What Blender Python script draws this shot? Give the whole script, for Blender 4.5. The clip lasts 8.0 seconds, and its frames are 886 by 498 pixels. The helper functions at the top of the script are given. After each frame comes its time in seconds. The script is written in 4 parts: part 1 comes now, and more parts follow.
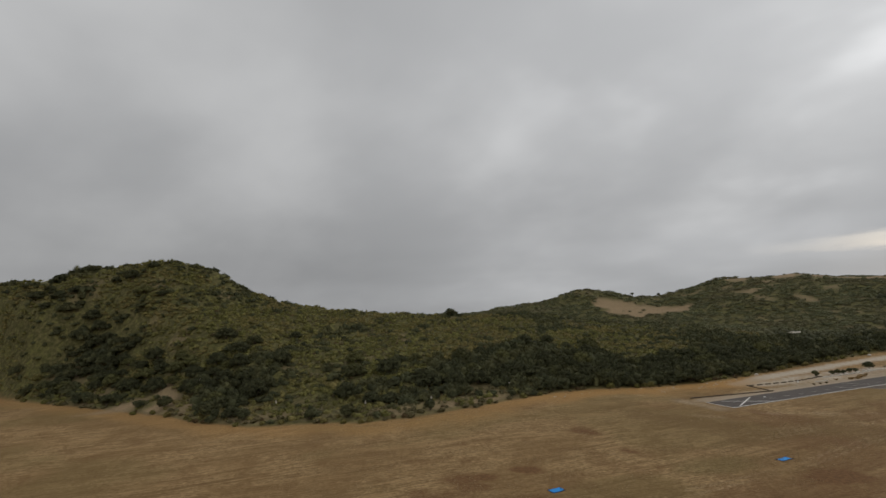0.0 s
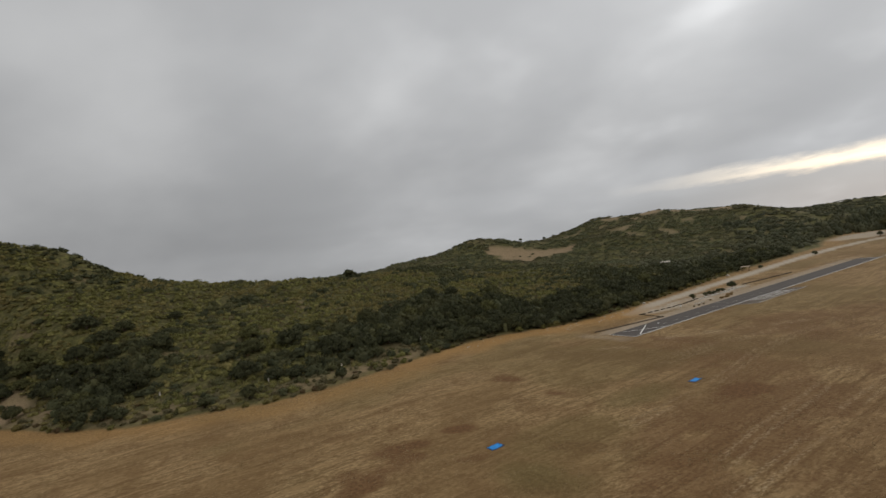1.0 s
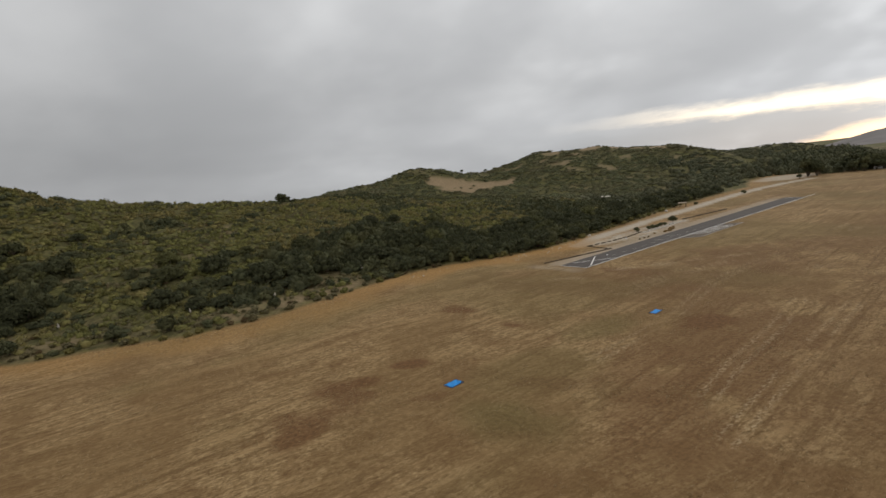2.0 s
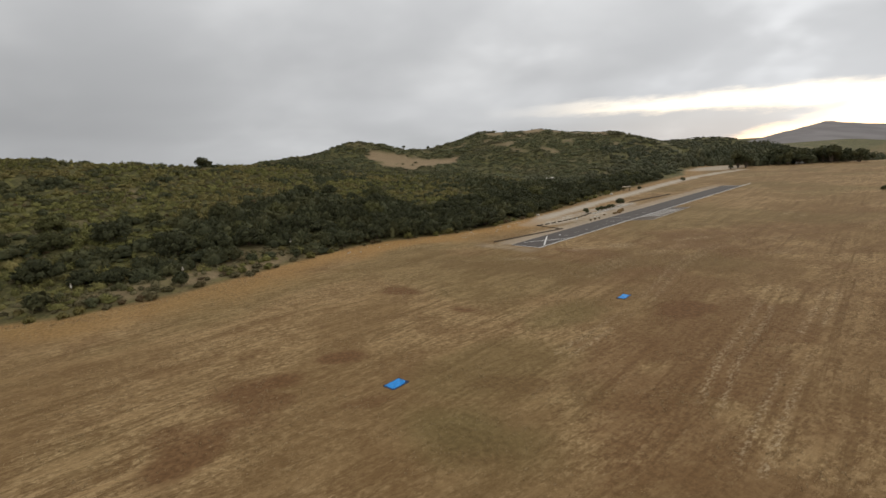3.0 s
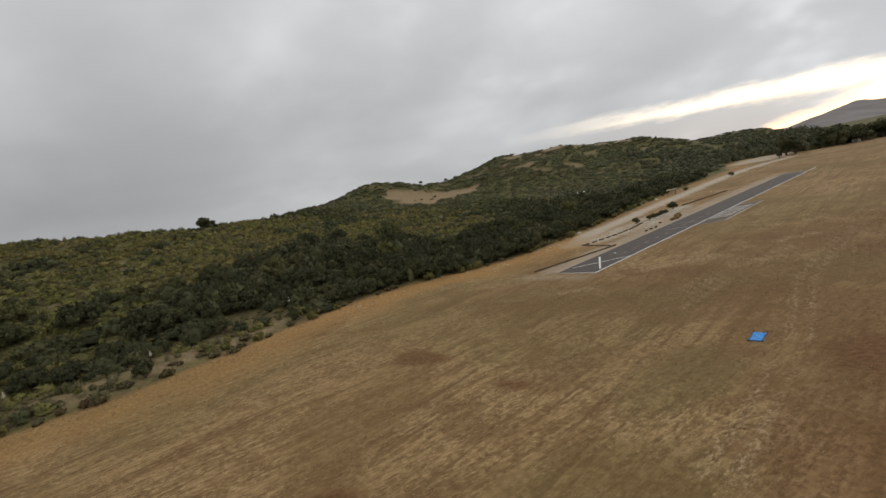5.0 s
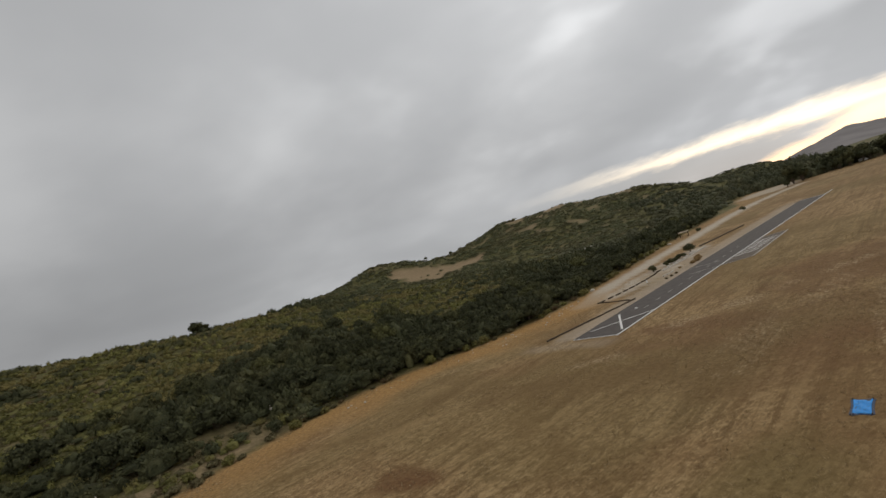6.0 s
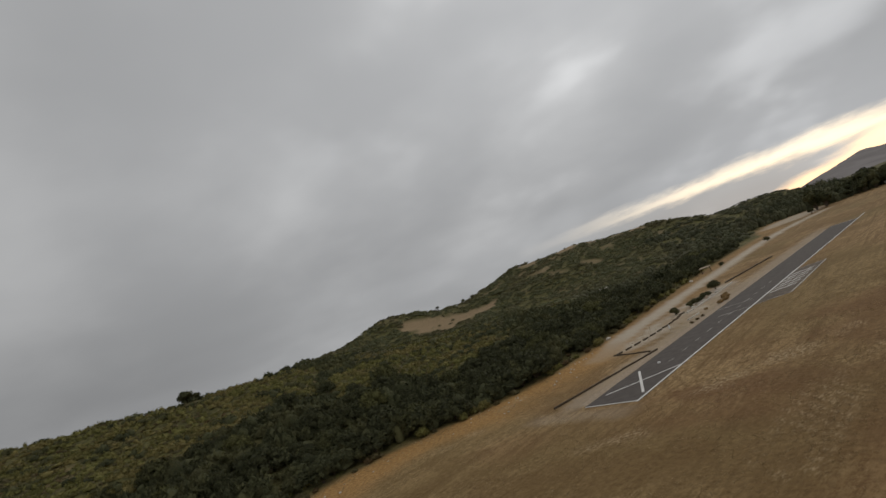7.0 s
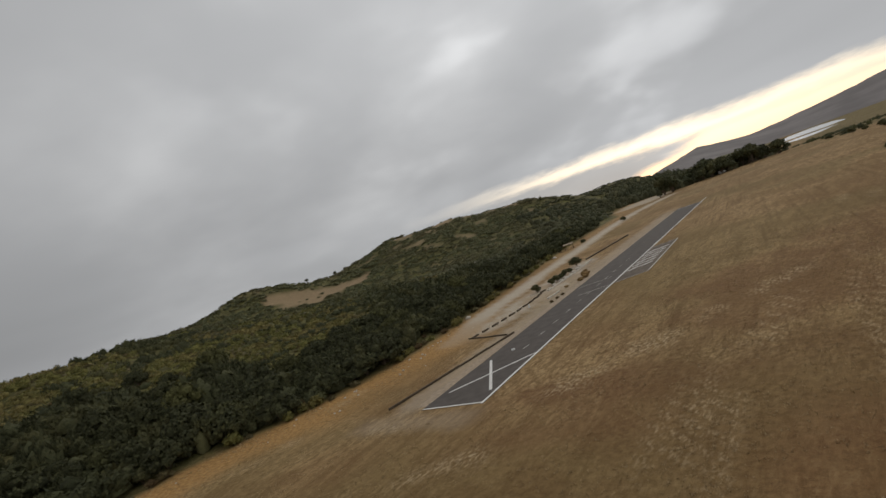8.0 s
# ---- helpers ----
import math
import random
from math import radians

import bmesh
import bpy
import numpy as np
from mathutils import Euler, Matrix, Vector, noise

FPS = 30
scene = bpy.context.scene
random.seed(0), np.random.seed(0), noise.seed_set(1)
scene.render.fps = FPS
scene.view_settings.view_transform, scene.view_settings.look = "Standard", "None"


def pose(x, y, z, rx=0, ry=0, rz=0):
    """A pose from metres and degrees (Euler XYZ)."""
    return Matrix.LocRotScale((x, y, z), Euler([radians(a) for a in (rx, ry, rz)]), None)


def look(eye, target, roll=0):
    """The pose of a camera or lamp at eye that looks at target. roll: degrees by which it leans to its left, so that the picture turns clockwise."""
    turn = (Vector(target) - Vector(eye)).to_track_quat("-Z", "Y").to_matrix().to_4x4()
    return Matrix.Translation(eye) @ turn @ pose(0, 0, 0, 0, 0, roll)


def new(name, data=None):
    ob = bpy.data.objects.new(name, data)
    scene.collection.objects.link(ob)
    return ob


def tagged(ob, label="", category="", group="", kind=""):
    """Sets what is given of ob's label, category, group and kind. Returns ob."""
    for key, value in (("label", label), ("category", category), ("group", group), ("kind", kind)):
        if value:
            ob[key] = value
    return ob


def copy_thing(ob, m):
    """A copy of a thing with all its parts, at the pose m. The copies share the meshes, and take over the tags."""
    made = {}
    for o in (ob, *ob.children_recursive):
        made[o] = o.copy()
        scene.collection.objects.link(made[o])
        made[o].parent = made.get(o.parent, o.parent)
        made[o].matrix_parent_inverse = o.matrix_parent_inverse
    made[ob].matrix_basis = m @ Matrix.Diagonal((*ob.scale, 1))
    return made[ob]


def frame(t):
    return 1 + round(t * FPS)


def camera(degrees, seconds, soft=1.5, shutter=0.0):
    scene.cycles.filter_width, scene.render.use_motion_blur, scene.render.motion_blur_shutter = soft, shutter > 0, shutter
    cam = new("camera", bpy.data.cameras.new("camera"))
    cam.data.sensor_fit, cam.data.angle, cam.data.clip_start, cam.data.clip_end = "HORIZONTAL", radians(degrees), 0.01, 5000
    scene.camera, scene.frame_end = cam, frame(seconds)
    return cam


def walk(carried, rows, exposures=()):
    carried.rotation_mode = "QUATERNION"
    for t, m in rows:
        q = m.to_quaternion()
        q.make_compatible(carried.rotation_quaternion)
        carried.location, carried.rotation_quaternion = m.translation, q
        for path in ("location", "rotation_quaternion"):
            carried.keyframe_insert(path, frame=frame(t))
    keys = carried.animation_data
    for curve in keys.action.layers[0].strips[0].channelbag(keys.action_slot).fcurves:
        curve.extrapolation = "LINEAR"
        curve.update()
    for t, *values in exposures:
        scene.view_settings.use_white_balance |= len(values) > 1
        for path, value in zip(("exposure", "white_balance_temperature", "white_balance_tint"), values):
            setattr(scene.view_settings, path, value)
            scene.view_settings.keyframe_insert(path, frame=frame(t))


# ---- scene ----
# ---------------------------------------------------------------- camera
cam = camera(84.0, 8.0, soft=1.5)
PATH = [
    (0, (102.74, -109.20, 28.58), (83.907, -102.987, 31.170), -3.57),
    (0.2, (100.70, -109.25, 28.71), (82.080, -102.382, 31.171), -3.37),
    (0.5, (97.70, -109.41, 28.82), (79.443, -101.649, 31.325), -8.27),
    (0.8, (94.25, -109.28, 28.95), (76.529, -100.103, 30.195), -10.10),
    (1, (92.20, -109.30, 28.88), (74.969, -99.159, 29.279), -8.81),
    (1.2, (90.00, -108.91, 28.62), (73.048, -98.303, 28.379), -7.15),
    (1.5, (87.07, -108.36, 28.13), (70.354, -97.420, 27.257), -8.23),
    (1.7, (84.85, -107.69, 27.73), (68.427, -96.435, 25.856), -8.18),
    (2.8, (71.62, -100.34, 23.92), (56.891, -87.282, 20.368), -3.77),
    (3, (69.79, -98.66, 23.50), (55.595, -85.066, 19.824), -4.11),
    (3.2, (68.05, -97.07, 23.14), (53.884, -83.463, 19.365), -4.09),
    (3.5, (65.36, -94.54, 22.65), (51.487, -80.682, 18.720), -5.88),
    (3.8, (62.65, -92.28, 22.26), (48.469, -78.704, 18.435), -5.95),
    (4, (60.85, -90.67, 22.01), (46.041, -77.606, 18.840), -7.30),
    (4.2, (59.13, -88.90, 21.75), (44.444, -75.674, 18.696), -9.95),
    (5.3, (50.23, -77.71, 19.90), (34.885, -64.977, 18.335), -13.21),
    (5.5, (48.91, -75.43, 19.58), (33.514, -62.703, 18.543), -15.50),
    (5.8, (47.02, -71.97, 18.91), (31.808, -58.989, 18.731), -16.66),
    (6, (45.85, -69.62, 18.62), (30.914, -56.345, 19.478), -18.56),
    (6.2, (44.68, -67.29, 18.33), (29.905, -53.846, 19.257), -19.01),
    (6.5, (43.13, -63.58, 18.30), (28.505, -49.957, 19.088), -21.63),
    (6.8, (41.29, -59.60, 18.30), (26.614, -46.292, 21.057), -18.00),
    (7, (40.12, -56.84, 18.17), (25.356, -43.659, 21.048), -21.56),
    (7.2, (38.65, -53.87, 17.95), (23.939, -40.604, 20.708), -27.51),
    (7.5, (36.66, -49.10, 17.36), (22.449, -35.153, 19.255), -29.71),
    (7.8, (34.59, -43.94, 16.74), (21.747, -28.622, 17.326), -23.13),
    (8, (33.18, -40.48, 16.25), (21.255, -24.430, 16.384), -20.59),
]
walk(cam, [(t, look(eye, target, roll)) for t, eye, target, roll in PATH],
     exposures=[(0.0, -0.04), (1.5, 0.08), (2.4, 0.28), (3.5, 0.38), (4.5, 0.30), (5.5, 0.14), (6.3, -0.10), (7.0, -0.25), (7.5, -0.2), (8.0, -0.10)])

# ---------------------------------------------------------------- light
SUN_TURN = radians(12)       # towards the bright gap low over the far end of the runway
SUN_UP = radians(24)


def node(tree, kind, x=0, y=0, **settings):
    n = tree.nodes.new(kind)
    for key, value in settings.items():
        if key == "blend_type":
            n.blend_type = value
        elif key == "data_type":
            n.data_type = value
        elif key == "operation":
            n.operation = value
        elif key == "noise_dimensions":
            n.noise_dimensions = value
        elif key == "use_clamp":
            n.use_clamp = value
        elif key == "attribute_name":
            n.attribute_name = value
        elif key == "feature":
            n.feature = value
    return n


class Graph:
    """Short hand for node trees."""

    def __init__(self, tree):
        self.t = tree

    def link(self, a, b):
        self.t.links.new(a, b)

    def put(self, socket, v):
        if isinstance(v, bpy.types.NodeSocket):
            self.t.links.new(v, socket)
        else:
            socket.default_value = v

    def math(self, op, a, b=0.0, clamp=False):
        n = node(self.t, "ShaderNodeMath", operation=op, use_clamp=clamp)
        self.put(n.inputs[0], a)
        self.put(n.inputs[1], b)
        return n.outputs[0]

    def vmath(self, op, a, b=(0, 0, 0)):
        n = node(self.t, "ShaderNodeVectorMath", operation=op)
        self.put(n.inputs[0], a)
        self.put(n.inputs[1], b)
        return n.outputs[0]

    def mix(self, fac, a, b, blend="MIX"):
        n = node(self.t, "ShaderNodeMix", data_type="RGBA", blend_type=blend)
        self.put(n.inputs[0], fac)
        self.put(n.inputs[6], a)
        self.put(n.inputs[7], b)
        return n.outputs[2]

    def noise(self, vec, scale, detail=3.0, rough=0.55, distort=0.0):
        n = node(self.t, "ShaderNodeTexNoise")
        self.link(vec, n.inputs["Vector"])
        n.inputs["Scale"].default_value = scale
        n.inputs["Detail"].default_value = detail
        n.inputs["Roughness"].default_value = rough
        n.inputs["Distortion"].default_value = distort
        return n.outputs["Fac"]

    def range(self, v, a, b, c=0.0, d=1.0, smooth=True):
        n = node(self.t, "ShaderNodeMapRange")
        n.interpolation_type = "SMOOTHSTEP" if smooth else "LINEAR"
        self.put(n.inputs["Value"], v)
        for key, val in (("From Min", a), ("From Max", b), ("To Min", c), ("To Max", d)):
            self.put(n.inputs[key], val)
        return n.outputs["Result"]

    def mapping(self, vec, scale=(1, 1, 1), turn=(0, 0, 0)):
        turned = node(self.t, "ShaderNodeMapping")
        self.link(vec, turned.inputs["Vector"])
        turned.inputs["Rotation"].default_value = turn
        n = node(self.t, "ShaderNodeMapping")
        self.link(turned.outputs["Vector"], n.inputs["Vector"])
        n.inputs["Scale"].default_value = scale
        return n.outputs["Vector"]

    def attribute(self, name):
        return node(self.t, "ShaderNodeAttribute", attribute_name=name).outputs["Fac"]


def c3(r, g, b):
    return (r, g, b, 1.0)


def build_world():
    world = bpy.data.worlds.new("overcast_sky")
    scene.world = world
    world.use_nodes = True
    t = world.node_tree
    t.nodes.clear()
    g = Graph(t)
    coord = node(t, "ShaderNodeTexCoord").outputs["Generated"]
    sep = node(t, "ShaderNodeSeparateXYZ")
    g.link(coord, sep.inputs[0])
    x, y, z = sep.outputs
    up = g.math("MAXIMUM", z, 0.0)
    # the cloud base is a level sheet seen from below
    flat = node(t, "ShaderNodeCombineXYZ")
    low = g.math("ADD", up, 0.42)
    g.link(g.math("DIVIDE", x, low), flat.inputs[0])
    g.link(g.math("DIVIDE", y, low), flat.inputs[1])
    sheet = g.mapping(flat.outputs[0], scale=(1.0, 1.1, 1), turn=(0, 0, radians(-35)))
    big = g.noise(sheet, 0.95, 2.0, 0.5, 0.2)
    mid = g.noise(sheet, 2.1, 3.5, 0.48, 0.15)
    fine = g.noise(sheet, 7.0, 5.0, 0.6, 0.2)
    body = g.math("ADD", g.math("MULTIPLY", big, 0.55), g.math("ADD", g.math("MULTIPLY", mid, 0.34), g.math("MULTIPLY", fine, 0.05)))
    shade = g.range(body, 0.38, 0.68)
    cloud = g.mix(shade, c3(0.402, 0.408, 0.417), c3(0.580, 0.585, 0.590))
    turn = g.math("ARCTAN2", g.math("MULTIPLY", x, -1.0), y)          # 0 along the runway, positive to its left
    # brighter overhead and towards the sun, with broken cloud there
    sunward = g.range(turn, 1.35, 0.0)
    rise = g.range(z, 0.05, 0.50)
    broken = g.range(mid, 0.50, 0.68)
    lift = g.math("MULTIPLY", g.math("MULTIPLY", sunward, rise), g.math("ADD", 0.42, g.math("MULTIPLY", broken, 0.65)))
    lift = g.math("ADD", lift, g.math("MULTIPLY", g.math("MULTIPLY", g.range(turn, 0.75, 0.1), g.range(z, 0.34, 0.10)), g.math("ADD", 0.16, g.math("MULTIPLY", broken, 0.25))))
    # pale streaks low over the hills
    streak = g.range(g.noise(g.mapping(coord, scale=(1.2, 1.2, 6.5)), 1.5, 2.5, 0.45, 0.2), 0.40, 0.66)
    low_band = g.math("MULTIPLY", g.range(z, 0.0, 0.035), g.range(z, 0.22, 0.06))
    lift = g.math("ADD", lift, g.math("MULTIPLY", g.math("MULTIPLY", streak, low_band), g.range(turn, 1.9, 0.6, 0.05, 0.19)))
    gain = g.math("SUBTRACT", g.math("ADD", g.math("MULTIPLY", rise, 0.18), g.math("ADD", 0.92, lift)), g.range(turn, 1.05, 1.75, 0.0, 0.16))
    gain = g.math("SUBTRACT", gain, g.math("MULTIPLY", g.range(z, 0.30, 0.08), g.range(turn, 0.85, 1.35, 0.0, 0.12)))
    cloud = g.mix(1.0, cloud, g.mix(1.0, c3(1, 1, 1), gain, "MULTIPLY"), "MULTIPLY")
    # the clear gap low over the far hills, with one long bar of cloud in it
    wob = g.math("MULTIPLY", g.math("SUBTRACT", g.noise(g.mapping(coord, scale=(1, 1, 5)), 7.0, 6.0, 0.66), 0.5), 0.040)
    el = g.math("ADD", g.math("ARCSINE", z), wob)
    top = g.range(turn, radians(-12), radians(42), radians(3.4), radians(4.8), smooth=False)
    gap = g.range(g.math("SUBTRACT", top, el), radians(-0.6), radians(1.1))
    gap = g.math("MULTIPLY", gap, g.range(turn, radians(43), radians(20)))
    gap = g.math("MULTIPLY", gap, g.range(turn, radians(-75), radians(-30)))
    bar_top = g.range(turn, radians(6), radians(36), radians(2.1), radians(4.1), smooth=False)
    bar_low = g.range(turn, radians(5.5), radians(20), radians(2.1), radians(-1.2), smooth=False)
    bar = g.math("MULTIPLY", g.range(g.math("SUBTRACT", bar_top, el), radians(-0.7), radians(0.6)), g.range(g.math("SUBTRACT", el, bar_low), radians(-0.7), radians(0.7)))
    clear = g.mix(g.range(el, radians(0.3), radians(4)), c3(0.66, 0.50, 0.425), c3(0.67, 0.575, 0.515))
    sky = node(t, "ShaderNodeTexSky")
    sky.sky_type = "NISHITA"
    sky.sun_disc = False
    sky.sun_elevation = SUN_UP
    sky.sun_rotation = -SUN_TURN
    thin = g.mix(0.04, clear, sky.outputs[0])
    cover = g.math("SUBTRACT", 1.0, g.math("MULTIPLY", gap, g.math("SUBTRACT", 1.0, g.math("MULTIPLY", bar, 0.94))))
    colour = g.mix(cover, thin, cloud)
    back = node(t, "ShaderNodeBackground")
    g.link(colour, back.inputs["Color"])
    back.inputs["Strength"].default_value = 1.0
    out = node(t, "ShaderNodeOutputWorld")
    g.link(back.outputs[0], out.inputs["Surface"])


build_world()
sun = new("sun", bpy.data.lights.new("sun", "SUN"))
sun.data.energy = 0.55
sun.data.angle = radians(24)
sun.data.color = (1.0, 0.93, 0.82)
sun.matrix_world = look((-math.sin(SUN_TURN) * math.cos(SUN_UP) * 50, math.cos(SUN_TURN) * math.cos(SUN_UP) * 50, math.sin(SUN_UP) * 50), (0, 0, 0))

# ---------------------------------------------------------------- materials


def material(name, rough=0.9, spec=0.2):
    m = bpy.data.materials.new(name)
    m.use_nodes = True
    b = m.node_tree.nodes["Principled BSDF"]
    b.inputs["Roughness"].default_value = rough
    b.inputs["Specular IOR Level"].default_value = spec
    return m, Graph(m.node_tree), b


def where(g):
    return node(g.t, "ShaderNodeTexCoord").outputs["Object"]


def place(g):
    return node(g.t, "ShaderNodeNewGeometry").outputs["Position"]


def bump(g, b, height, strength=0.5, distance=0.05):
    n = node(g.t, "ShaderNodeBump")
    n.inputs["Strength"].default_value = strength
    n.inputs["Distance"].default_value = distance
    g.link(height, n.inputs["Height"])
    g.link(n.outputs["Normal"], b.inputs["Normal"])


def plain(name, colour, rough=0.7, vary=0.25, scale=6.0, spec=0.3, rough_bump=0.3, metal=0.0):
    """One colour, with grain and stains."""
    m, g, b = material(name, rough, spec)
    p = where(g)
    n1, n2 = g.noise(p, scale, 4), g.noise(p, scale * 0.15, 3)
    dark = c3(*[v * (1 - vary) for v in colour])
    light = c3(*[min(1, v * (1 + vary)) for v in colour])
    col = g.mix(g.range(n1, 0.3, 0.7), dark, light)
    col = g.mix(g.math("MULTIPLY", g.range(n2, 0.5, 0.75), 0.5), col, dark)
    g.link(col, b.inputs["Base Color"])
    b.inputs["Metallic"].default_value = metal
    bump(g, b, n1, rough_bump, 0.02)
    return m


def ground_material():
    """Mown dry grass, brush-covered soil and pale sand, by where they lie on the sheet."""
    m, g, b = material("ground", 0.95, 0.1)
    p = where(g)
    # straw
    wide = g.noise(p, 0.035, 3, 0.5)
    patch = g.noise(p, 0.16, 4, 0.6, 0.5)
    tuft = g.noise(p, 1.7, 4, 0.65)
    blade = g.noise(p, 9.0, 3, 0.7)
    rows = g.noise(g.mapping(p, scale=(2.6, 0.16, 1), turn=(0, 0, radians(9))), 1.0, 5, 0.7)
    ruts = g.noise(g.mapping(p, scale=(1.0, 0.022, 1), turn=(0, 0, radians(-4))), 1.0, 4, 0.6, 0.5)
    swath = g.noise(g.mapping(p, scale=(0.5, 0.07, 1), turn=(0, 0, radians(10))), 1.0, 5, 0.62, 0.8)
    worked = g.range(g.noise(p, 0.045, 3, 0.6), 0.40, 0.54)
    fleck = g.noise(g.mapping(p, scale=(2.2, 0.9, 1), turn=(0, 0, radians(9))), 1.6, 5, 0.72)
    straw = g.mix(g.range(tuft, 0.34, 0.66), c3(0.145, 0.087, 0.039), c3(0.277, 0.183, 0.088))
    straw = g.mix(g.math("MULTIPLY", g.range(blade, 0.48, 0.66), 0.75), straw, c3(0.395, 0.278, 0.146))
    straw = g.mix(g.math("MULTIPLY", g.range(rows, 0.52, 0.64), 0.65), straw, c3(0.373, 0.262, 0.136))
    straw = g.mix(g.math("MULTIPLY", g.range(rows, 0.47, 0.37), 0.55), straw, c3(0.133, 0.080, 0.035))
    straw = g.mix(g.math("MULTIPLY", g.range(fleck, 0.53, 0.62), 0.68), straw, c3(0.49, 0.355, 0.195))
    straw = g.mix(g.math("MULTIPLY", g.range(fleck, 0.46, 0.37), 0.55), straw, c3(0.105, 0.060, 0.026))
    clod = g.noise(g.mapping(p, scale=(1.5, 0.8, 1), turn=(0, 0, radians(9))), 0.9, 3, 0.6, 0.6)
    straw = g.mix(g.math("MULTIPLY", g.range(clod, 0.54, 0.63), 0.55), straw, c3(0.43, 0.305, 0.162))
    straw = g.mix(g.math("MULTIPLY", g.range(clod, 0.45, 0.36), 0.55), straw, c3(0.118, 0.070, 0.031))
    straw = g.mix(g.math("MULTIPLY", g.math("MULTIPLY", g.range(ruts, 0.53, 0.63), worked), 0.72), straw, c3(0.133, 0.080, 0.035))
    straw = g.mix(g.math("MULTIPLY", g.math("MULTIPLY", g.range(ruts, 0.46, 0.38), worked), 0.5), straw, c3(0.36, 0.245, 0.125))
    straw = g.mix(g.math("MULTIPLY", g.range(swath, 0.52, 0.62), 0.45), straw, c3(0.34, 0.225, 0.112))
    straw = g.mix(g.math("MULTIPLY", g.range(swath, 0.47, 0.38), 0.45), straw, c3(0.150, 0.088, 0.038))
    straw = g.mix(g.math("MULTIPLY", g.range(patch, 0.50, 0.62), 0.52), straw, g.mix(g.range(fleck, 0.4, 0.6), c3(0.115, 0.064, 0.028), c3(0.205, 0.122, 0.055)))
    straw = g.mix(g.math("MULTIPLY", g.range(wide, 0.44, 0.58), 0.5), straw, c3(0.165, 0.100, 0.043))
    straw = g.mix(g.math("MULTIPLY", g.attribute("stain"), 0.92), straw, g.mix(g.range(tuft, 0.3, 0.7), c3(0.100, 0.050, 0.022), c3(0.178, 0.097, 0.045)))
    straw = g.mix(g.math("MULTIPLY", g.attribute("green"), 0.6), straw, g.mix(g.range(tuft, 0.3, 0.7), c3(0.107, 0.085, 0.032), c3(0.186, 0.146, 0.060)))
    # golden uncut grass along the brush
    gold = g.mix(g.range(tuft, 0.3, 0.7), c3(0.215, 0.120, 0.045), c3(0.43, 0.258, 0.102))
    straw = g.mix(g.attribute("gold"), straw, gold)
    # soil and litter under the brush
    soil = g.mix(g.range(g.noise(p, 0.5, 5, 0.65), 0.35, 0.65), c3(0.056, 0.053, 0.020), c3(0.142, 0.122, 0.052))
    soil = g.mix(g.math("MULTIPLY", g.range(g.noise(p, 0.09, 3), 0.5, 0.68), 0.7), soil, c3(0.125, 0.118, 0.038))
    soil = g.mix(g.math("MULTIPLY", g.range(g.noise(p, 0.75, 4, 0.7, 0.4), 0.50, 0.60), 0.8), soil, c3(0.062, 0.062, 0.022))
    soil = g.mix(g.math("MULTIPLY", g.range(g.noise(p, 0.32, 4, 0.7, 0.4), 0.54, 0.66), 0.7), soil, c3(0.165, 0.155, 0.046))
    sand = g.mix(g.range(tuft, 0.3, 0.7), c3(0.20, 0.142, 0.080), c3(0.33, 0.238, 0.140))
    track = g.mix(g.range(blade, 0.3, 0.7), c3(0.36, 0.30, 0.225), c3(0.49, 0.42, 0.33))
    litter = g.math("MULTIPLY", g.attribute("litter"), g.range(fleck, 0.47, 0.60))
    straw = g.mix(litter, straw, c3(0.44, 0.34, 0.215))
    straw = g.mix(1.0, straw, c3(1.02, 1.0, 0.945), "MULTIPLY")
    col = g.mix(g.attribute("brush"), straw, soil)
    col = g.mix(g.attribute("sand"), col, sand)
    col = g.mix(g.attribute("track"), col, track)
    g.link(col, b.inputs["Base Color"])
    h = g.math("ADD", g.math("MULTIPLY", tuft, 1.0), g.math("ADD", g.math("MULTIPLY", blade, 0.5), g.math("MULTIPLY", rows, 0.8)))
    bump(g, b, h, 0.8, 0.11)
    return m


def leaf_material(name, dark, light, stand_colour=None, rough=0.8, size=0.10, other=None):
    """Foliage: tone by clump and by stand."""
    m, g, b = material(name, rough, 0.08)
    isle = node(g.t, "ShaderNodeNewGeometry").outputs["Random Per Island"]
    p = place(g)
    stand = g.noise(p, size, 4, 0.65)
    fine = g.noise(p, 2.2, 5, 0.75)
    f = g.math("ADD", g.math("MULTIPLY", isle, 0.30), g.math("MULTIPLY", fine, 0.70))
    col = g.mix(g.range(f, 0.25, 0.75), c3(*dark), c3(*light))
    if stand_colour:
        col = g.mix(g.math("MULTIPLY", g.range(stand, 0.44, 0.62), 0.8), col, g.mix(g.range(f, 0.25, 0.75), c3(*[v * 0.5 for v in stand_colour]), c3(*stand_colour)))
    if other:
        tree = node(g.t, "ShaderNodeObjectInfo").outputs["Random"]
        col = g.mix(g.range(tree, 0.70, 1.0), col, g.mix(g.range(f, 0.25, 0.75), c3(*[v * 0.4 for v in other]), c3(*other)))
    g.link(col, b.inputs["Base Color"])
    bump(g, b, fine, 0.9, 0.35)
    return m


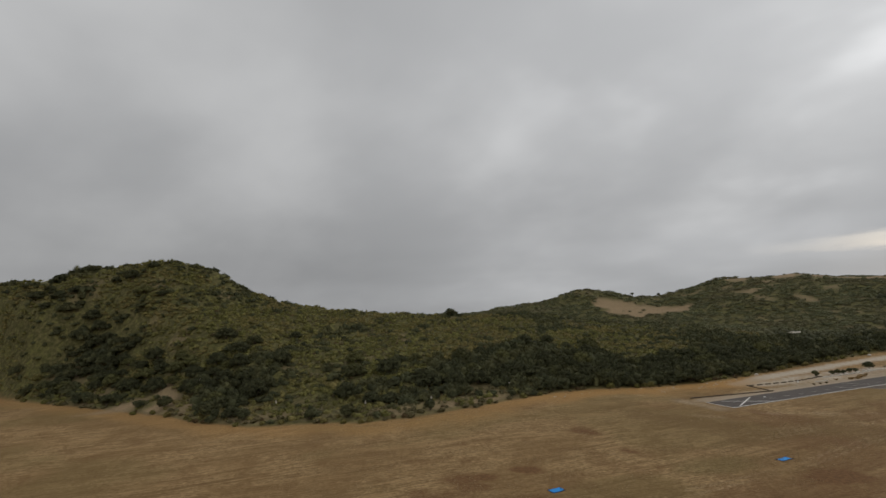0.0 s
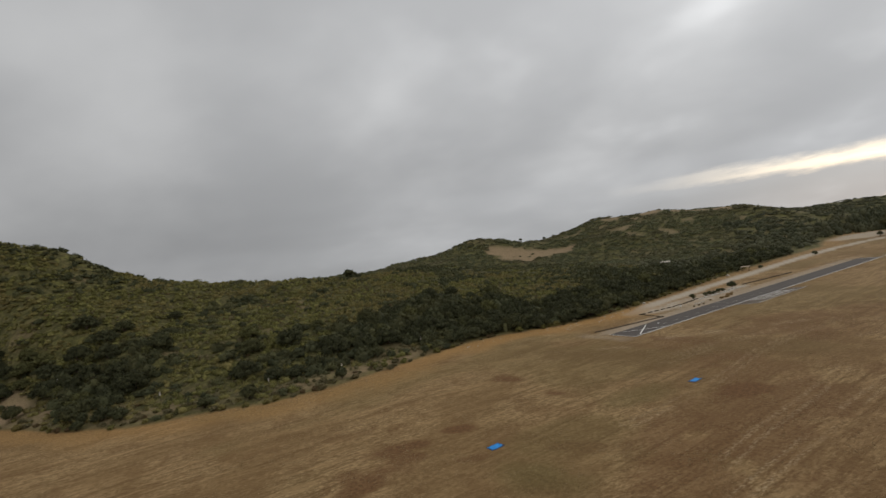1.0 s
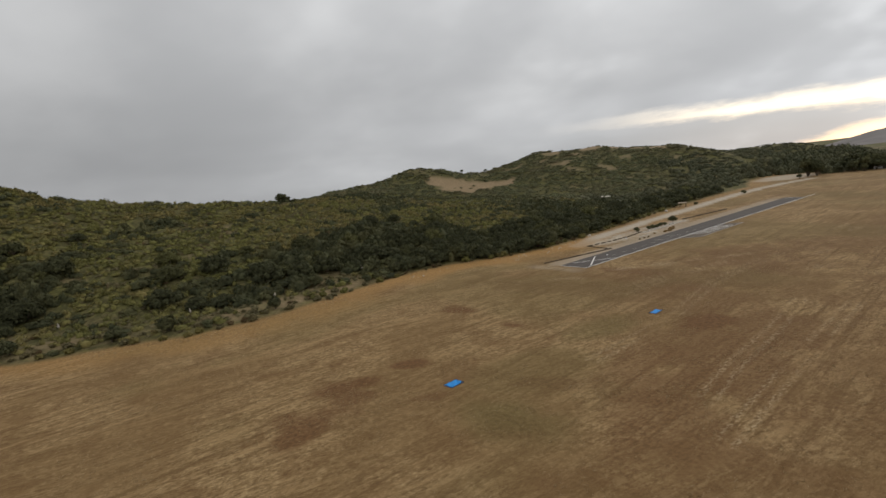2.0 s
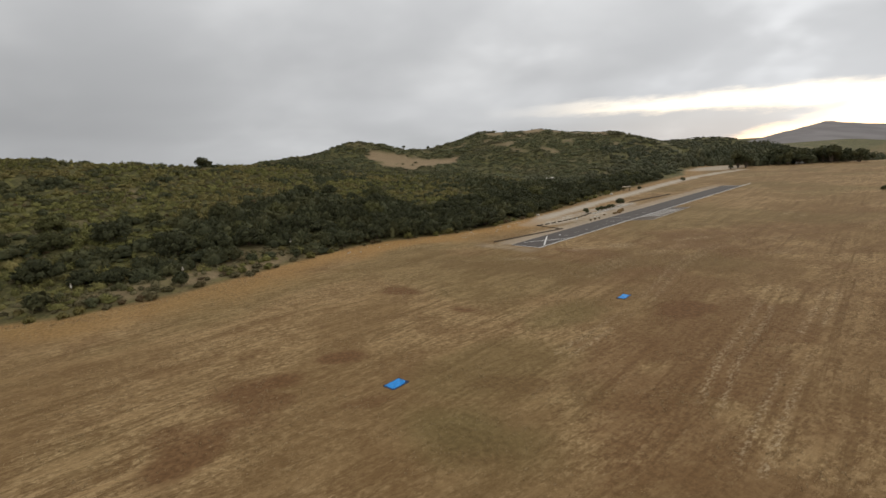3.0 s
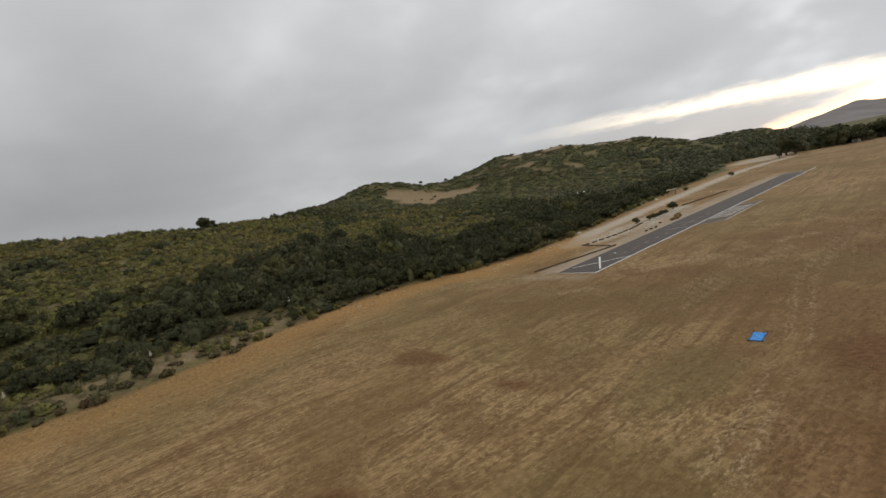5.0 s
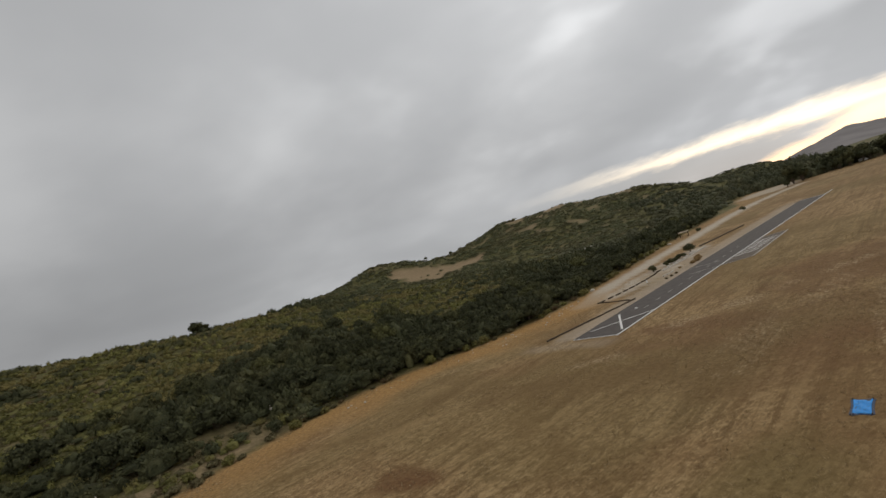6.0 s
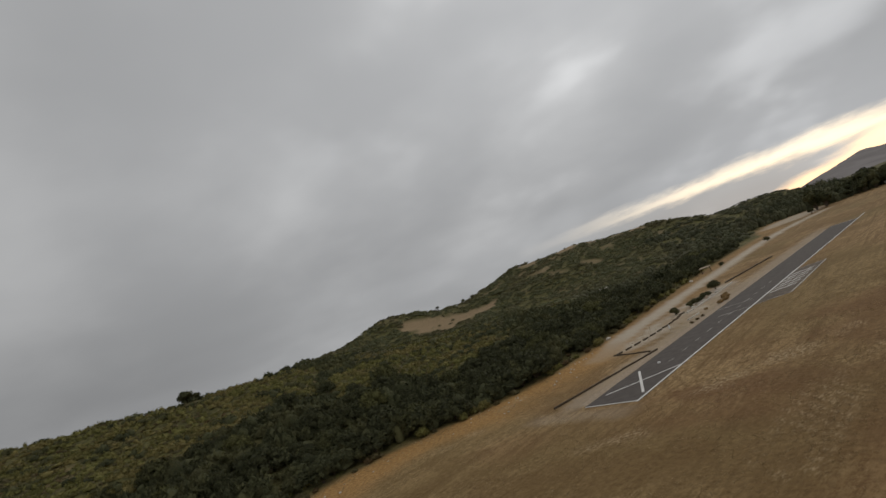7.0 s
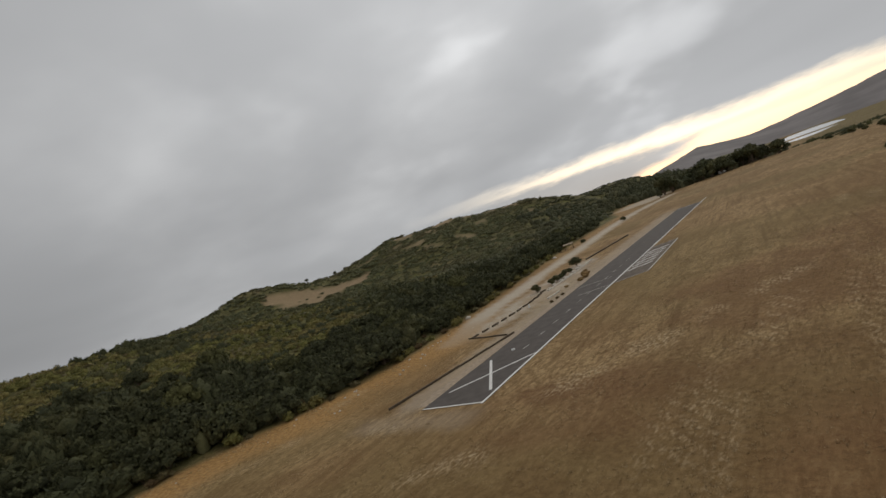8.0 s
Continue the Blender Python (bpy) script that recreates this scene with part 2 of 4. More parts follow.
M_GROUND = ground_material()
M_OAK = leaf_material("dark_evergreen_leaves", (0.030, 0.033, 0.017), (0.086, 0.089, 0.042), (0.122, 0.116, 0.050), size=0.07)
M_THICKET = leaf_material("shaded_thicket_leaves", (0.033, 0.036, 0.019), (0.092, 0.095, 0.046), (0.125, 0.118, 0.052), size=0.10)
M_LIVE_OAK = leaf_material("live_oak_leaves", (0.030, 0.032, 0.017), (0.086, 0.088, 0.042), size=0.10, other=(0.150, 0.146, 0.056))
M_GOLD = leaf_material("golden_dry_weeds", (0.20, 0.125, 0.055), (0.40, 0.265, 0.12))
M_SAGE = leaf_material("olive_scrub_leaves", (0.082, 0.080, 0.026), (0.224, 0.208, 0.068), (0.258, 0.205, 0.080), size=0.045)
M_GREY = leaf_material("grey_dry_scrub", (0.076, 0.066, 0.032), (0.205, 0.175, 0.092), (0.155, 0.125, 0.058))
M_RUST = leaf_material("rust_scrub", (0.07, 0.050, 0.025), (0.165, 0.112, 0.055))
# far foliage, greyer and paler than the near: haze put into its colour
M_FAR = leaf_material("far_scrub", (0.082, 0.088, 0.046), (0.165, 0.164, 0.084), (0.200, 0.176, 0.096), size=0.022)
M_WOODS = leaf_material("haze_lifted_woods_leaves", (0.044, 0.047, 0.027), (0.102, 0.104, 0.056), (0.130, 0.122, 0.066), size=0.03)
M_BARK = plain("bark", (0.11, 0.085, 0.06), 0.95, 0.35, 9)
M_ASPHALT = plain("asphalt", (0.092, 0.079, 0.070), 0.95, 0.13, 0.7, 0.2, 0.4)
M_DUSTY = plain("dusty_asphalt", (0.135, 0.110, 0.088), 0.95, 0.3, 1.0, 0.1, 0.4)
M_PAINT = plain("white_road_paint", (0.66, 0.64, 0.60), 0.8, 0.16, 5.0)
M_WORN = plain("worn_road_paint", (0.34, 0.32, 0.29), 0.85, 0.4, 2.5)
M_FADED = plain("faded_road_paint", (0.50, 0.46, 0.40), 0.85, 0.3, 2.0)
M_GRAVEL = plain("pale_gravel", (0.33, 0.255, 0.18), 0.95, 0.25, 2.0)
M_TARP = plain("blue_tarpaulin", (0.028, 0.25, 0.64), 0.7, 0.10, 3.0, 0.2)
# hem blue, darkened so that it also paints the sheet's edge shadow
M_TARP_EDGE = plain("hem_with_shadow", (0.012, 0.035, 0.085), 0.7, 0.15, 3.0, 0.4)
M_BOARD = plain("weathered_timber", (0.085, 0.062, 0.040), 0.9, 0.35, 4.0)
M_STONE = plain("pale_stone", (0.50, 0.45, 0.38), 0.9, 0.2, 4.0)
M_WHITE = plain("white_sheet_metal", (0.72, 0.71, 0.68), 0.5, 0.1, 2.0, 0.4)
M_DARK = plain("dark_glass", (0.03, 0.035, 0.04), 0.2, 0.1, 2.0, 0.5)
M_TYRE = plain("tyre_rubber", (0.03, 0.03, 0.03), 0.9, 0.2, 8.0)
# distance haze is put into this greyed base colour
M_FARHILL = plain("haze_tinted_far_hillside", (0.195, 0.178, 0.172), 0.95, 0.16, 0.008, 0.05, 0.0)

# ---------------------------------------------------------------- the lie of the land
CENTRE = (55.0, -80.0)
EDGE_Y = [-420, -260, -215, -150, -135, -120, -105, -90, -72, -55, -40, -22, -8, 2, 13, 24, 34, 45, 80, 125, 190, 250, 310, 380, 480, 600, 720]
EDGE_X = [-330, -220, -168, -92, -68, -52, -46, -38, -36, -39, -44, -46, -43, -38, -33, -32, -32, -33, -38, -45, -52, -54, -75, -84, -80, -64, -40]
# crest lines: x, y, height, reach of the slope
RIDGES = {
    "near": [(-420, -500, 50, 110), (-310, -345, 57, 95), (-262, -262, 61, 84), (-244, -214, 68, 92), (-228, -172, 67, 108), (-216, -148, 62, 128), (-210, -136, 53, 150), (-206, -124, 46, 148),
             (-201, -104, 38, 145), (-193, -78, 32, 140), (-186, -46, 29, 132), (-178, -15, 27, 128), (-183, 20, 24, 134), (-190, 55, 21, 140), (-206, 95, 15, 150), (-240, 150, 9, 150)],
    "middle": [(-470, -40, 20, 200), (-440, 60, 26, 200), (-425, 111, 27, 200), (-405, 163, 31, 220), (-383, 208, 44, 150), (-366, 236, 40, 135), (-350, 258, 33, 130), (-338, 282, 32, 140)],
    "spur": [(-368, 220, 38, 118), (-341, 232, 33, 106), (-321, 253, 27, 96), (-304, 271, 19, 88), (-288, 288, 12, 80)],
    "right": [(-338, 282, 32, 150), (-310, 337, 45, 210), (-262, 384, 44, 270), (-225, 402, 41, 270), (-190, 408, 35, 260), (-154, 402, 26, 200), (-117, 404, 17, 110), (-98, 440, 13, 80)],
    "low": [(-300, 480, 36, 200), (-240, 525, 29, 170), (-192, 605, 24, 140), (-156, 645, 25, 120), (-118, 668, 15, 90), (-60, 720, 0, 60)],
}
ROAD = [(-24, 30), (-29, 48), (-31, 70), (-34, 98), (-36, 130), (-41, 190), (-42, 235), (-37, 275), (-33, 292)]


def lattice(seed):
    return np.random.RandomState(seed).rand(256, 256)


LATTICE = lattice(5)


def value_noise(x, y, size):
    """Smooth noise from 0 to 1, with lumps of that size in metres."""
    u, v = np.asarray(x) / size + 1000.0, np.asarray(y) / size + 1000.0
    i, j = np.floor(u).astype(int), np.floor(v).astype(int)
    a, b = u - i, v - j
    a, b = a * a * (3 - 2 * a), b * b * (3 - 2 * b)
    i0, j0, i1, j1 = i % 256, j % 256, (i + 1) % 256, (j + 1) % 256
    return (LATTICE[i0, j0] * (1 - a) + LATTICE[i1, j0] * a) * (1 - b) + (LATTICE[i0, j1] * (1 - a) + LATTICE[i1, j1] * a) * b


def fractal(x, y, size, steps=4):
    return sum(value_noise(x + 37 * k, y - 91 * k, size / 2**k) * 0.5**k for k in range(steps)) / sum(0.5**k for k in range(steps))


def smooth(v, a, b):
    t = np.clip((v - a) / (b - a), 0, 1)
    return t * t * (3 - 2 * t)


def beyond_edge(x, y):
    """Metres past the line where the mown field gives way to brush."""
    return np.interp(y, EDGE_Y, EDGE_X) + 3.0 * (fractal(x, y, 14, 3) - 0.5) - x


def along(points, x, y):
    """Distance to a crest line, and what the line carries at its nearest point."""
    best = np.full(np.shape(x), 1e9)
    carried = [np.zeros(np.shape(x)) for _ in points[0][2:]]
    for p, q in zip(points, points[1:]):
        dx, dy = q[0] - p[0], q[1] - p[1]
        s = np.clip(((x - p[0]) * dx + (y - p[1]) * dy) / (dx * dx + dy * dy), 0, 1)
        d = np.hypot(x - p[0] - s * dx, y - p[1] - s * dy)
        near = d < best
        best = np.where(near, d, best)
        carried = [np.where(near, a + s * (b - a), c) for a, b, c in zip(p[2:], q[2:], carried)]
    return best, carried


def crest(points, x, y):
    """Distance to a crest line, with its height and reach blended smoothly from all its stretches."""
    best, total = np.full(np.shape(x), 1e9), np.zeros(np.shape(x))
    carried = [np.zeros(np.shape(x)) for _ in points[0][2:]]
    for p, q in zip(points, points[1:]):
        dx, dy = q[0] - p[0], q[1] - p[1]
        s = np.clip(((x - p[0]) * dx + (y - p[1]) * dy) / (dx * dx + dy * dy), 0, 1)
        d = np.hypot(x - p[0] - s * dx, y - p[1] - s * dy)
        w = math.hypot(dx, dy) / (d * d + 30.0) ** 2.5
        best, total = np.minimum(best, d), total + w
        carried = [c + w * (a + s * (b - a)) for a, b, c in zip(p[2:], q[2:], carried)]
    return best, [c / total for c in carried]


def height(x, y):
    x, y = np.asarray(x, float), np.asarray(y, float)
    inside = beyond_edge(x, y)
    z = np.zeros(np.shape(x))
    for line in RIDGES.values():
        d, (top, reach) = crest(line, x, y)
        u = np.clip(1 - d / reach, 0, 1)
        z = np.maximum(z, top * (0.75 * u + 0.25 * u * u * (3 - 2 * u)))
    rough = (fractal(x, y, 45, 4) - 0.5) * 7.0 + (fractal(x, y, 9, 2) - 0.5) * 1.2
    up = smooth(inside, 0, 45)
    z = z * smooth(inside / (1 + 1.9 * smooth(y, -95, -135) * smooth(y, -235, -195)), -1, 26) + rough * np.clip(z / 22, 0, 1) * up
    z = z + 1.2 * smooth(inside, 1, 12)
    away = np.hypot(x - CENTRE[0], y - CENTRE[1])
    ahead = smooth(y, 330, 620) * smooth(x, -140, -20)
    basin = smooth(-np.hypot((x - 64 - 0.04 * (y - 1380)) / 64, (y - 1380) / 300) + 0.25 * (fractal(x, y, 60, 3) - 0.5), -1.1, -0.9)
    spit = smooth(-np.abs(y - 1235 - 0.3 * (x - 60)), -50, -25) * smooth(x, -5, 20)
    return z - 13.0 * ahead - 5.0 * smooth(away, 600, 1000) - 3.5 * basin * (1 - spit)


def road_distance(x, y):
    return along(ROAD, np.asarray(x, float), np.asarray(y, float))[0]


SAND_AREA = [(-334, 213, 11), (-324, 204, 15), (-315, 214, 19), (-301, 226, 17), (-287, 239, 14), (-274, 248, 9), (-309, 205, 13), (-294, 219, 12), (-280, 233, 10), (-302, 196, 11), (-288, 210, 12), (-276, 223, 10), (-265, 238, 8), (-106, 169, 8), (-292, 338, 9), (-263, 373, 11), (-239, 386, 11), (-217, 392, 10), (-197, 397, 9)]


def sand_amount(x, y):
    s = np.zeros(np.shape(x))
    for px, py, r in SAND_AREA:
        s = np.maximum(s, smooth(-np.hypot(x - px, y - py) - 12 * (fractal(x, y, 9, 3) - 0.5), -r * 1.15, -r * 0.85))
    bare = smooth(fractal(x + 300, y, 14, 4), 0.66, 0.72) * smooth(beyond_edge(x, y), 0, 6)
    clearing = np.maximum(smooth(-np.hypot((x + 116) / 3.0, y + 153) - 8 * (fractal(x, y, 6, 3) - 0.5), -7, -2), smooth(-np.hypot(x + 116, (y + 168) / 2.2) - 9 * (fractal(x, y, 6, 3) - 0.5), -8, -3))
    inside = beyond_edge(x, y)
    worn = smooth(fractal(x - 200, y, 20, 4), 0.64, 0.70) * smooth(y, 230, 290) * smooth(inside, 50, 80) * smooth(y, 440, 400)
    verge = smooth(inside, 3, 6) * smooth(inside, 17, 11) * smooth(np.abs(y + 64), 30, 20) * smooth(fractal(x, y, 7, 3), 0.36, 0.56)
    flat = smooth(inside, 1, 5) * smooth(inside, 30, 16) * smooth(y, -90, -108) * smooth(y, -205, -188) * smooth(fractal(x + 40, y, 9, 4), 0.42, 0.60)
    return np.clip(0.5 * flat + 0.9 * s + 0.45 * worn + 0.35 * bare + 0.8 * clearing + 0.6 * verge, 0, 1)


def make_mesh(name, co, faces, mat, attributes=()):
    """A mesh from arrays of corners and of faces with equally many corners each."""
    me = bpy.data.meshes.new(name)
    faces = np.asarray(faces, np.int32)
    me.vertices.add(len(co))
    me.vertices.foreach_set("co", np.asarray(co, np.float32).ravel())
    me.loops.add(faces.size)
    me.loops.foreach_set("vertex_index", faces.ravel())
    me.polygons.add(len(faces))
    me.polygons.foreach_set("loop_start", np.arange(0, faces.size, faces.shape[1], dtype=np.int32))
    me.update(calc_edges=True)
    for key, values in attributes:
        me.attributes.new(key, "FLOAT", "POINT").data.foreach_set("value", np.asarray(values, np.float32))
    me.materials.append(mat)
    return me


# bare or trampled places: x, y, half length, half width, turn, strength
STAINS = [(18.8, -69, 3.4, 2.0, 50, 1.0), (18.5, -79, 5.5, 2.4, 70, 0.95), (26, -88, 5.5, 2.6, 110, 0.9), (1.6, -44.3, 4.0, 1.9, 30, 1.0), (18.1, -46.2, 2.6, 1.5, 20, 1.0), (45.5, -28.5, 5.2, 4.0, 60, 1.0), (39.4, -61.8, 4, 2.2, 50, 0.7), (44, -72.7, 3, 2, 30, 0.7), (16, 1, 16, 3.6, 4, 0.8), (53, -40, 24, 9, 95, 0.62), (28, -14, 13, 8, 60, 0.45), (33, 4, 12, 9, 70, 0.4), (58, -62, 9, 6, 80, 0.5), (46, -48, 8, 5, 80, 0.55), (40, -16, 10, 6, 80, 0.5),
          (8, -20, 24, 5, 12, 0.45), (47, -50, 5, 1.6, 60, 0.35), (35, -5, 18, 5, 20, 0.35), (29.5, -65.5, 3.2, 2.2, 60, 0.4), (22, -80, 4, 2.4, 60, 0.8), (41.5, -62, 3, 1.2, 40, 0.55), (43, -71.5, 2.6, 1.4, 10, 0.8), (30.5, -74, 2.6, 1.2, 60, 0.55), (24, -86, 4, 3, 60, 0.7),
          (-1.4, -43.5, 3.5, 1.2, 25, 0.8), (17, -2, 9, 2.5, 10, 0.55), (10, -9, 12, 3, 25, 0.4), (38, 14, 10, 3, 80, 0.4), (27, -8, 17, 9, 30, 0.65), (36, -2, 14, 6, 80, 0.35), (30, 22, 34, 13, 82, 0.6), (47, 60, 40, 12, 85, 0.42), (68, -20, 60, 17, 88, 0.35)]


LANE_LINES = [[(39.2, -52.0), (38.3, -28.0), (34.2, -6.0), (33.4, 10.0), (35.0, 34.0)], [(23.0, -20.0), (24.0, -2.0), (26.0, 9.0), (28.0, 18.0)], [(60.6, -62.0), (59.6, -45.0), (58.8, -29.0), (58.0, -8.0)], [(56.4, -60.0), (54.0, -44.0), (53.0, -28.0), (51.0, -10.0)], [(20.4, -18.0), (21.0, -5.0), (22.0, 6.0)]]
# old wheel marks across the field
LANES = [[(x0 + dx, y0) for x0, y0 in line] for line in LANE_LINES for dx in (0.0, 1.7)]


def build_ground():
    fine = np.radians(np.arange(-30, 140, 0.4))
    coarse = np.radians(np.arange(140, 330, 5.0))
    turn = np.concatenate([fine, coarse])
    far = np.concatenate([[0.0], np.geomspace(2.0, 4600, 350)])
    a, r = np.meshgrid(turn, far, indexing="ij")
    x, y = CENTRE[0] - r * np.sin(a), CENTRE[1] + r * np.cos(a)
    z = height(x, y)
    n, m = x.shape
    i, j = np.meshgrid(np.arange(n), np.arange(m - 1), indexing="ij")
    k = (i + 1) % n
    faces = np.stack([i * m + j, i * m + j + 1, k * m + j + 1, k * m + j], -1).reshape(-1, 4)
    inside = beyond_edge(x, y)
    stain = np.zeros(x.shape)
    for px, py, u, v, deg, much in STAINS:
        c, s = math.cos(radians(deg)), math.sin(radians(deg))
        q = np.hypot(((x - px) * c + (y - py) * s) / u, ((y - py) * c - (x - px) * s) / v)
        stain = np.maximum(stain, much * smooth(-(q + (1.1 if much > 0.85 else 1.9) * (fractal(x, y, 4.5, 4) - 0.5)), -1.3, -0.6))
    green = smooth(-np.hypot((x - 43) / 9, (y + 71) / 6) - 0.6 * (fractal(x, y, 4, 3) - 0.5), -1.1, -0.2)
    green = np.maximum(green, 0.8 * smooth(-np.hypot((x - 32.5) / 5, (y + 39) / 9) - 0.7 * (fractal(x, y, 4, 3) - 0.5), -1.1, -0.3))
    green = np.maximum(green, 0.5 * smooth(fractal(x + 50, y, 30, 3), 0.55, 0.7))
    gold = smooth(inside + 14 * (fractal(x, y, 10, 4) - 0.5), -19, -5) * (1 - smooth(inside, 0, 3)) * (0.55 + 0.45 * smooth(y, -70, -10)) * (1 - 0.65 * smooth(y, 35, 75))
    road = (1 - smooth(road_distance(x, y) + 2.0 * (fractal(x, y, 6, 2) - 0.5), 2.4, 4.4)) * (0.35 + 0.65 * smooth(y + 12 * (fractal(x, y, 7, 3) - 0.5), 30, 52))
    pit = smooth(-np.hypot((x + 19) / 6.0, (y - 62) / 34.0), -1.1, -0.8) * (0.5 + 0.5 * smooth(fractal(x, y, 5, 3), 0.4, 0.6))
    strip = 0.5 * smooth(-np.abs(x + 10.5) - 1.2 * (fractal(x, y, 5, 2) - 0.5), -3.4, -1.8) * smooth(y, -3, 2) * (1 - smooth(y, 150, 185))
    lip = 0.25 * smooth(-np.abs(y + 3) - 1.5 * (fractal(x, y, 4, 2) - 0.5), -3.0, -1.0) * smooth(-np.abs(x + 7), -11, -7)
    bare = 0.75 * smooth(-np.hypot((x + 58) / 19, (y - 322) / 34) - 0.5 * (fractal(x, y, 12, 2) - 0.5), -1.1, -0.7)
    pale = np.zeros(x.shape)
    for px, py, u, v, deg in ((37, 75, 5, 1.0, 80), (41, 69, 4, 0.9, 70), (43, 33, 4, 0.8, 75), (47, 17, 4, 0.8, 60), (11, 3, 5, 1.4, 50), (16, 10, 6, 1.7, 55), (21, 16, 4, 1.2, 60), (27, 24, 6, 1.0, 55), (-11, -4, 2.5, 1.0, 20), (5, -12, 5, 0.9, 30), (-28, -9, 6, 1.0, 60), (-30, 8, 5, 1.2, 75)):
        c, s = math.cos(radians(deg)), math.sin(radians(deg))
        q = np.hypot(((x - px) * c + (y - py) * s) / u, ((y - py) * c - (x - px) * s) / v)
        pale = np.maximum(pale, 0.95 * smooth(-(q + 2.0 * (fractal(x, y, 3, 4) - 0.5)), -1.3, -0.4))
    lane = np.zeros(x.shape)
    for line in LANES:
        d = along(line, x, y)[0] + 0.35 * (fractal(x, y, 3, 3) - 0.5)
        lane = np.maximum(lane, 0.6 * smooth(-d, -0.6, -0.1) * smooth(fractal(x + 9, y, 8, 3), 0.30, 0.50))
    litter = np.clip(pale + lane, 0, 1)
    track = np.clip(np.maximum.reduce([road, pit, strip, lip, bare]), 0, 1)
    brush = smooth(inside, 0, 4)
    far_scrub = smooth(np.hypot(x - CENTRE[0], y - CENTRE[1]), 560, 640) * smooth(x, 60, -60)
    corner = smooth(y + 14 * (fractal(x, y, 25, 3) - 0.5), 288, 340) * smooth(x + 20 * (fractal(x, y, 30, 2) - 0.5), 30, 60)
    brush = np.maximum(brush, np.maximum(0.9 * far_scrub, 0.6 * corner))
    me = make_mesh("ground", np.stack([x, y, z], -1).reshape(-1, 3), faces, M_GROUND,
                   [(k, v.ravel()) for k, v in (("brush", brush), ("sand", sand_amount(x, y)), ("track", track), ("stain", stain), ("green", green), ("gold", gold), ("litter", litter))])
    me.polygons.foreach_set("use_smooth", np.ones(len(faces), bool))
    tagged(new("ground", me), "mown dry straw-coloured field rising into brush-covered hills", "ground", kind="structure")


build_ground()


def build_far_hills():
    crest = [(-900, 1950, 6), (-580, 2100, -10), (-470, 2140, -6), (-385, 2130, 28), (-255, 2130, 50), (-150, 2150, 34), (-50, 2170, 28), (60, 2200, 36), (230, 2220, 54), (420, 2220, 78), (700, 2150, 96), (1300, 1900, 70)]
    s = np.linspace(0, len(crest) - 1, 260)
    px, py, pz = (np.interp(s, range(len(crest)), [c[k] for c in crest]) for k in range(3))
    pz = pz + 15 * (fractal(px, py, 110, 5) - 0.5)
    rows, u = [], np.linspace(-1, 1, 25)
    for t in u:
        k = 1 - abs(t)
        lump = 5 * (fractal(px + 500 * t, py, 160, 4) - 0.5) * math.sin(math.pi * k) if k > 0 else 0
        wide = np.where(t < 0, 520 + 560 * smooth(-px, -20, 160), 520)
        rows.append(np.stack([px, py + wide * t, -32 + (pz + 32) * k**0.9 + lump], -1))
    co = np.array(rows)
    n, m = co.shape[:2]
    i, j = np.meshgrid(np.arange(n - 1), np.arange(m - 1), indexing="ij")
    faces = np.stack([i * m + j, i * m + j + 1, (i + 1) * m + j + 1, (i + 1) * m + j], -1).reshape(-1, 4)
    # the range's haze comes from its material colour, not from air
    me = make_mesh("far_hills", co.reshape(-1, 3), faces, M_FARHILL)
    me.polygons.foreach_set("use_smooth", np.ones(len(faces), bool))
    tagged(new("backdrop_hills", me), "grey-brown range of hills on the horizon, distance haze in its colour", "hills", kind="structure")


build_far_hills()


def water_material():
    m, g, b = material("glare_whitened_water", 0.25, 1.0)
    # near-white base colour stands in for the sky's glare on the water
    b.inputs["Base Color"].default_value = c3(0.56, 0.57, 0.57)
    bump(g, b, g.noise(where(g), 0.05, 3), 0.04, 0.3)
    return m


def part(name, bm, mat, parent=None, label=""):
    me = bpy.data.meshes.new(name)
    bm.to_mesh(me)
    bm.free()
    me.materials.append(mat)
    ob = new(name, me)
    if parent:
        ob.parent = parent
    return tagged(ob, label)


def thing(name, x=0.0, y=0.0, z=0.0, turn=0.0, label="", category="", group="", kind=""):
    ob = new(name)
    ob.matrix_basis = pose(x, y, z, 0, 0, turn)
    return tagged(ob, label, category, group, kind)


def slab(bm, x0, x1, y0, y1, z0, z1, m=None):
    """A box between two corners."""
    r = bmesh.ops.create_cube(bm, size=1.0)["verts"]
    bmesh.ops.transform(bm, matrix=Matrix.LocRotScale(((x0 + x1) / 2, (y0 + y1) / 2, (z0 + z1) / 2), None, (x1 - x0, y1 - y0, z1 - z0)), verts=r)
    if m:
        bmesh.ops.transform(bm, matrix=m, verts=r)
    return r


def box_mesh(x0, x1, y0, y1, z0, z1, bevel=0.0, m=None):
    bm = bmesh.new()
    slab(bm, x0, x1, y0, y1, z0, z1, m)
    if bevel:
        bmesh.ops.bevel(bm, geom=bm.edges[:], offset=bevel, segments=2, affect="EDGES", profile=0.5)
    return bm


bm = bmesh.new()
shore = [(-90, 1020), (60, 1000), (190, 1040), (240, 1380), (200, 1800), (40, 1850), (-90, 1780), (-120, 1380)]
bm.faces.new([bm.verts.new((x, y, -19.2)) for x, y in shore])
lake = part("water", bm, water_material())
tagged(lake, "lake under the far hills, sky glare painted into its pale colour", "lake", kind="structure")

# ---------------------------------------------------------------- runway
RUN_W, RUN_L, SHIFT = 8.7, 168.0, 0.8


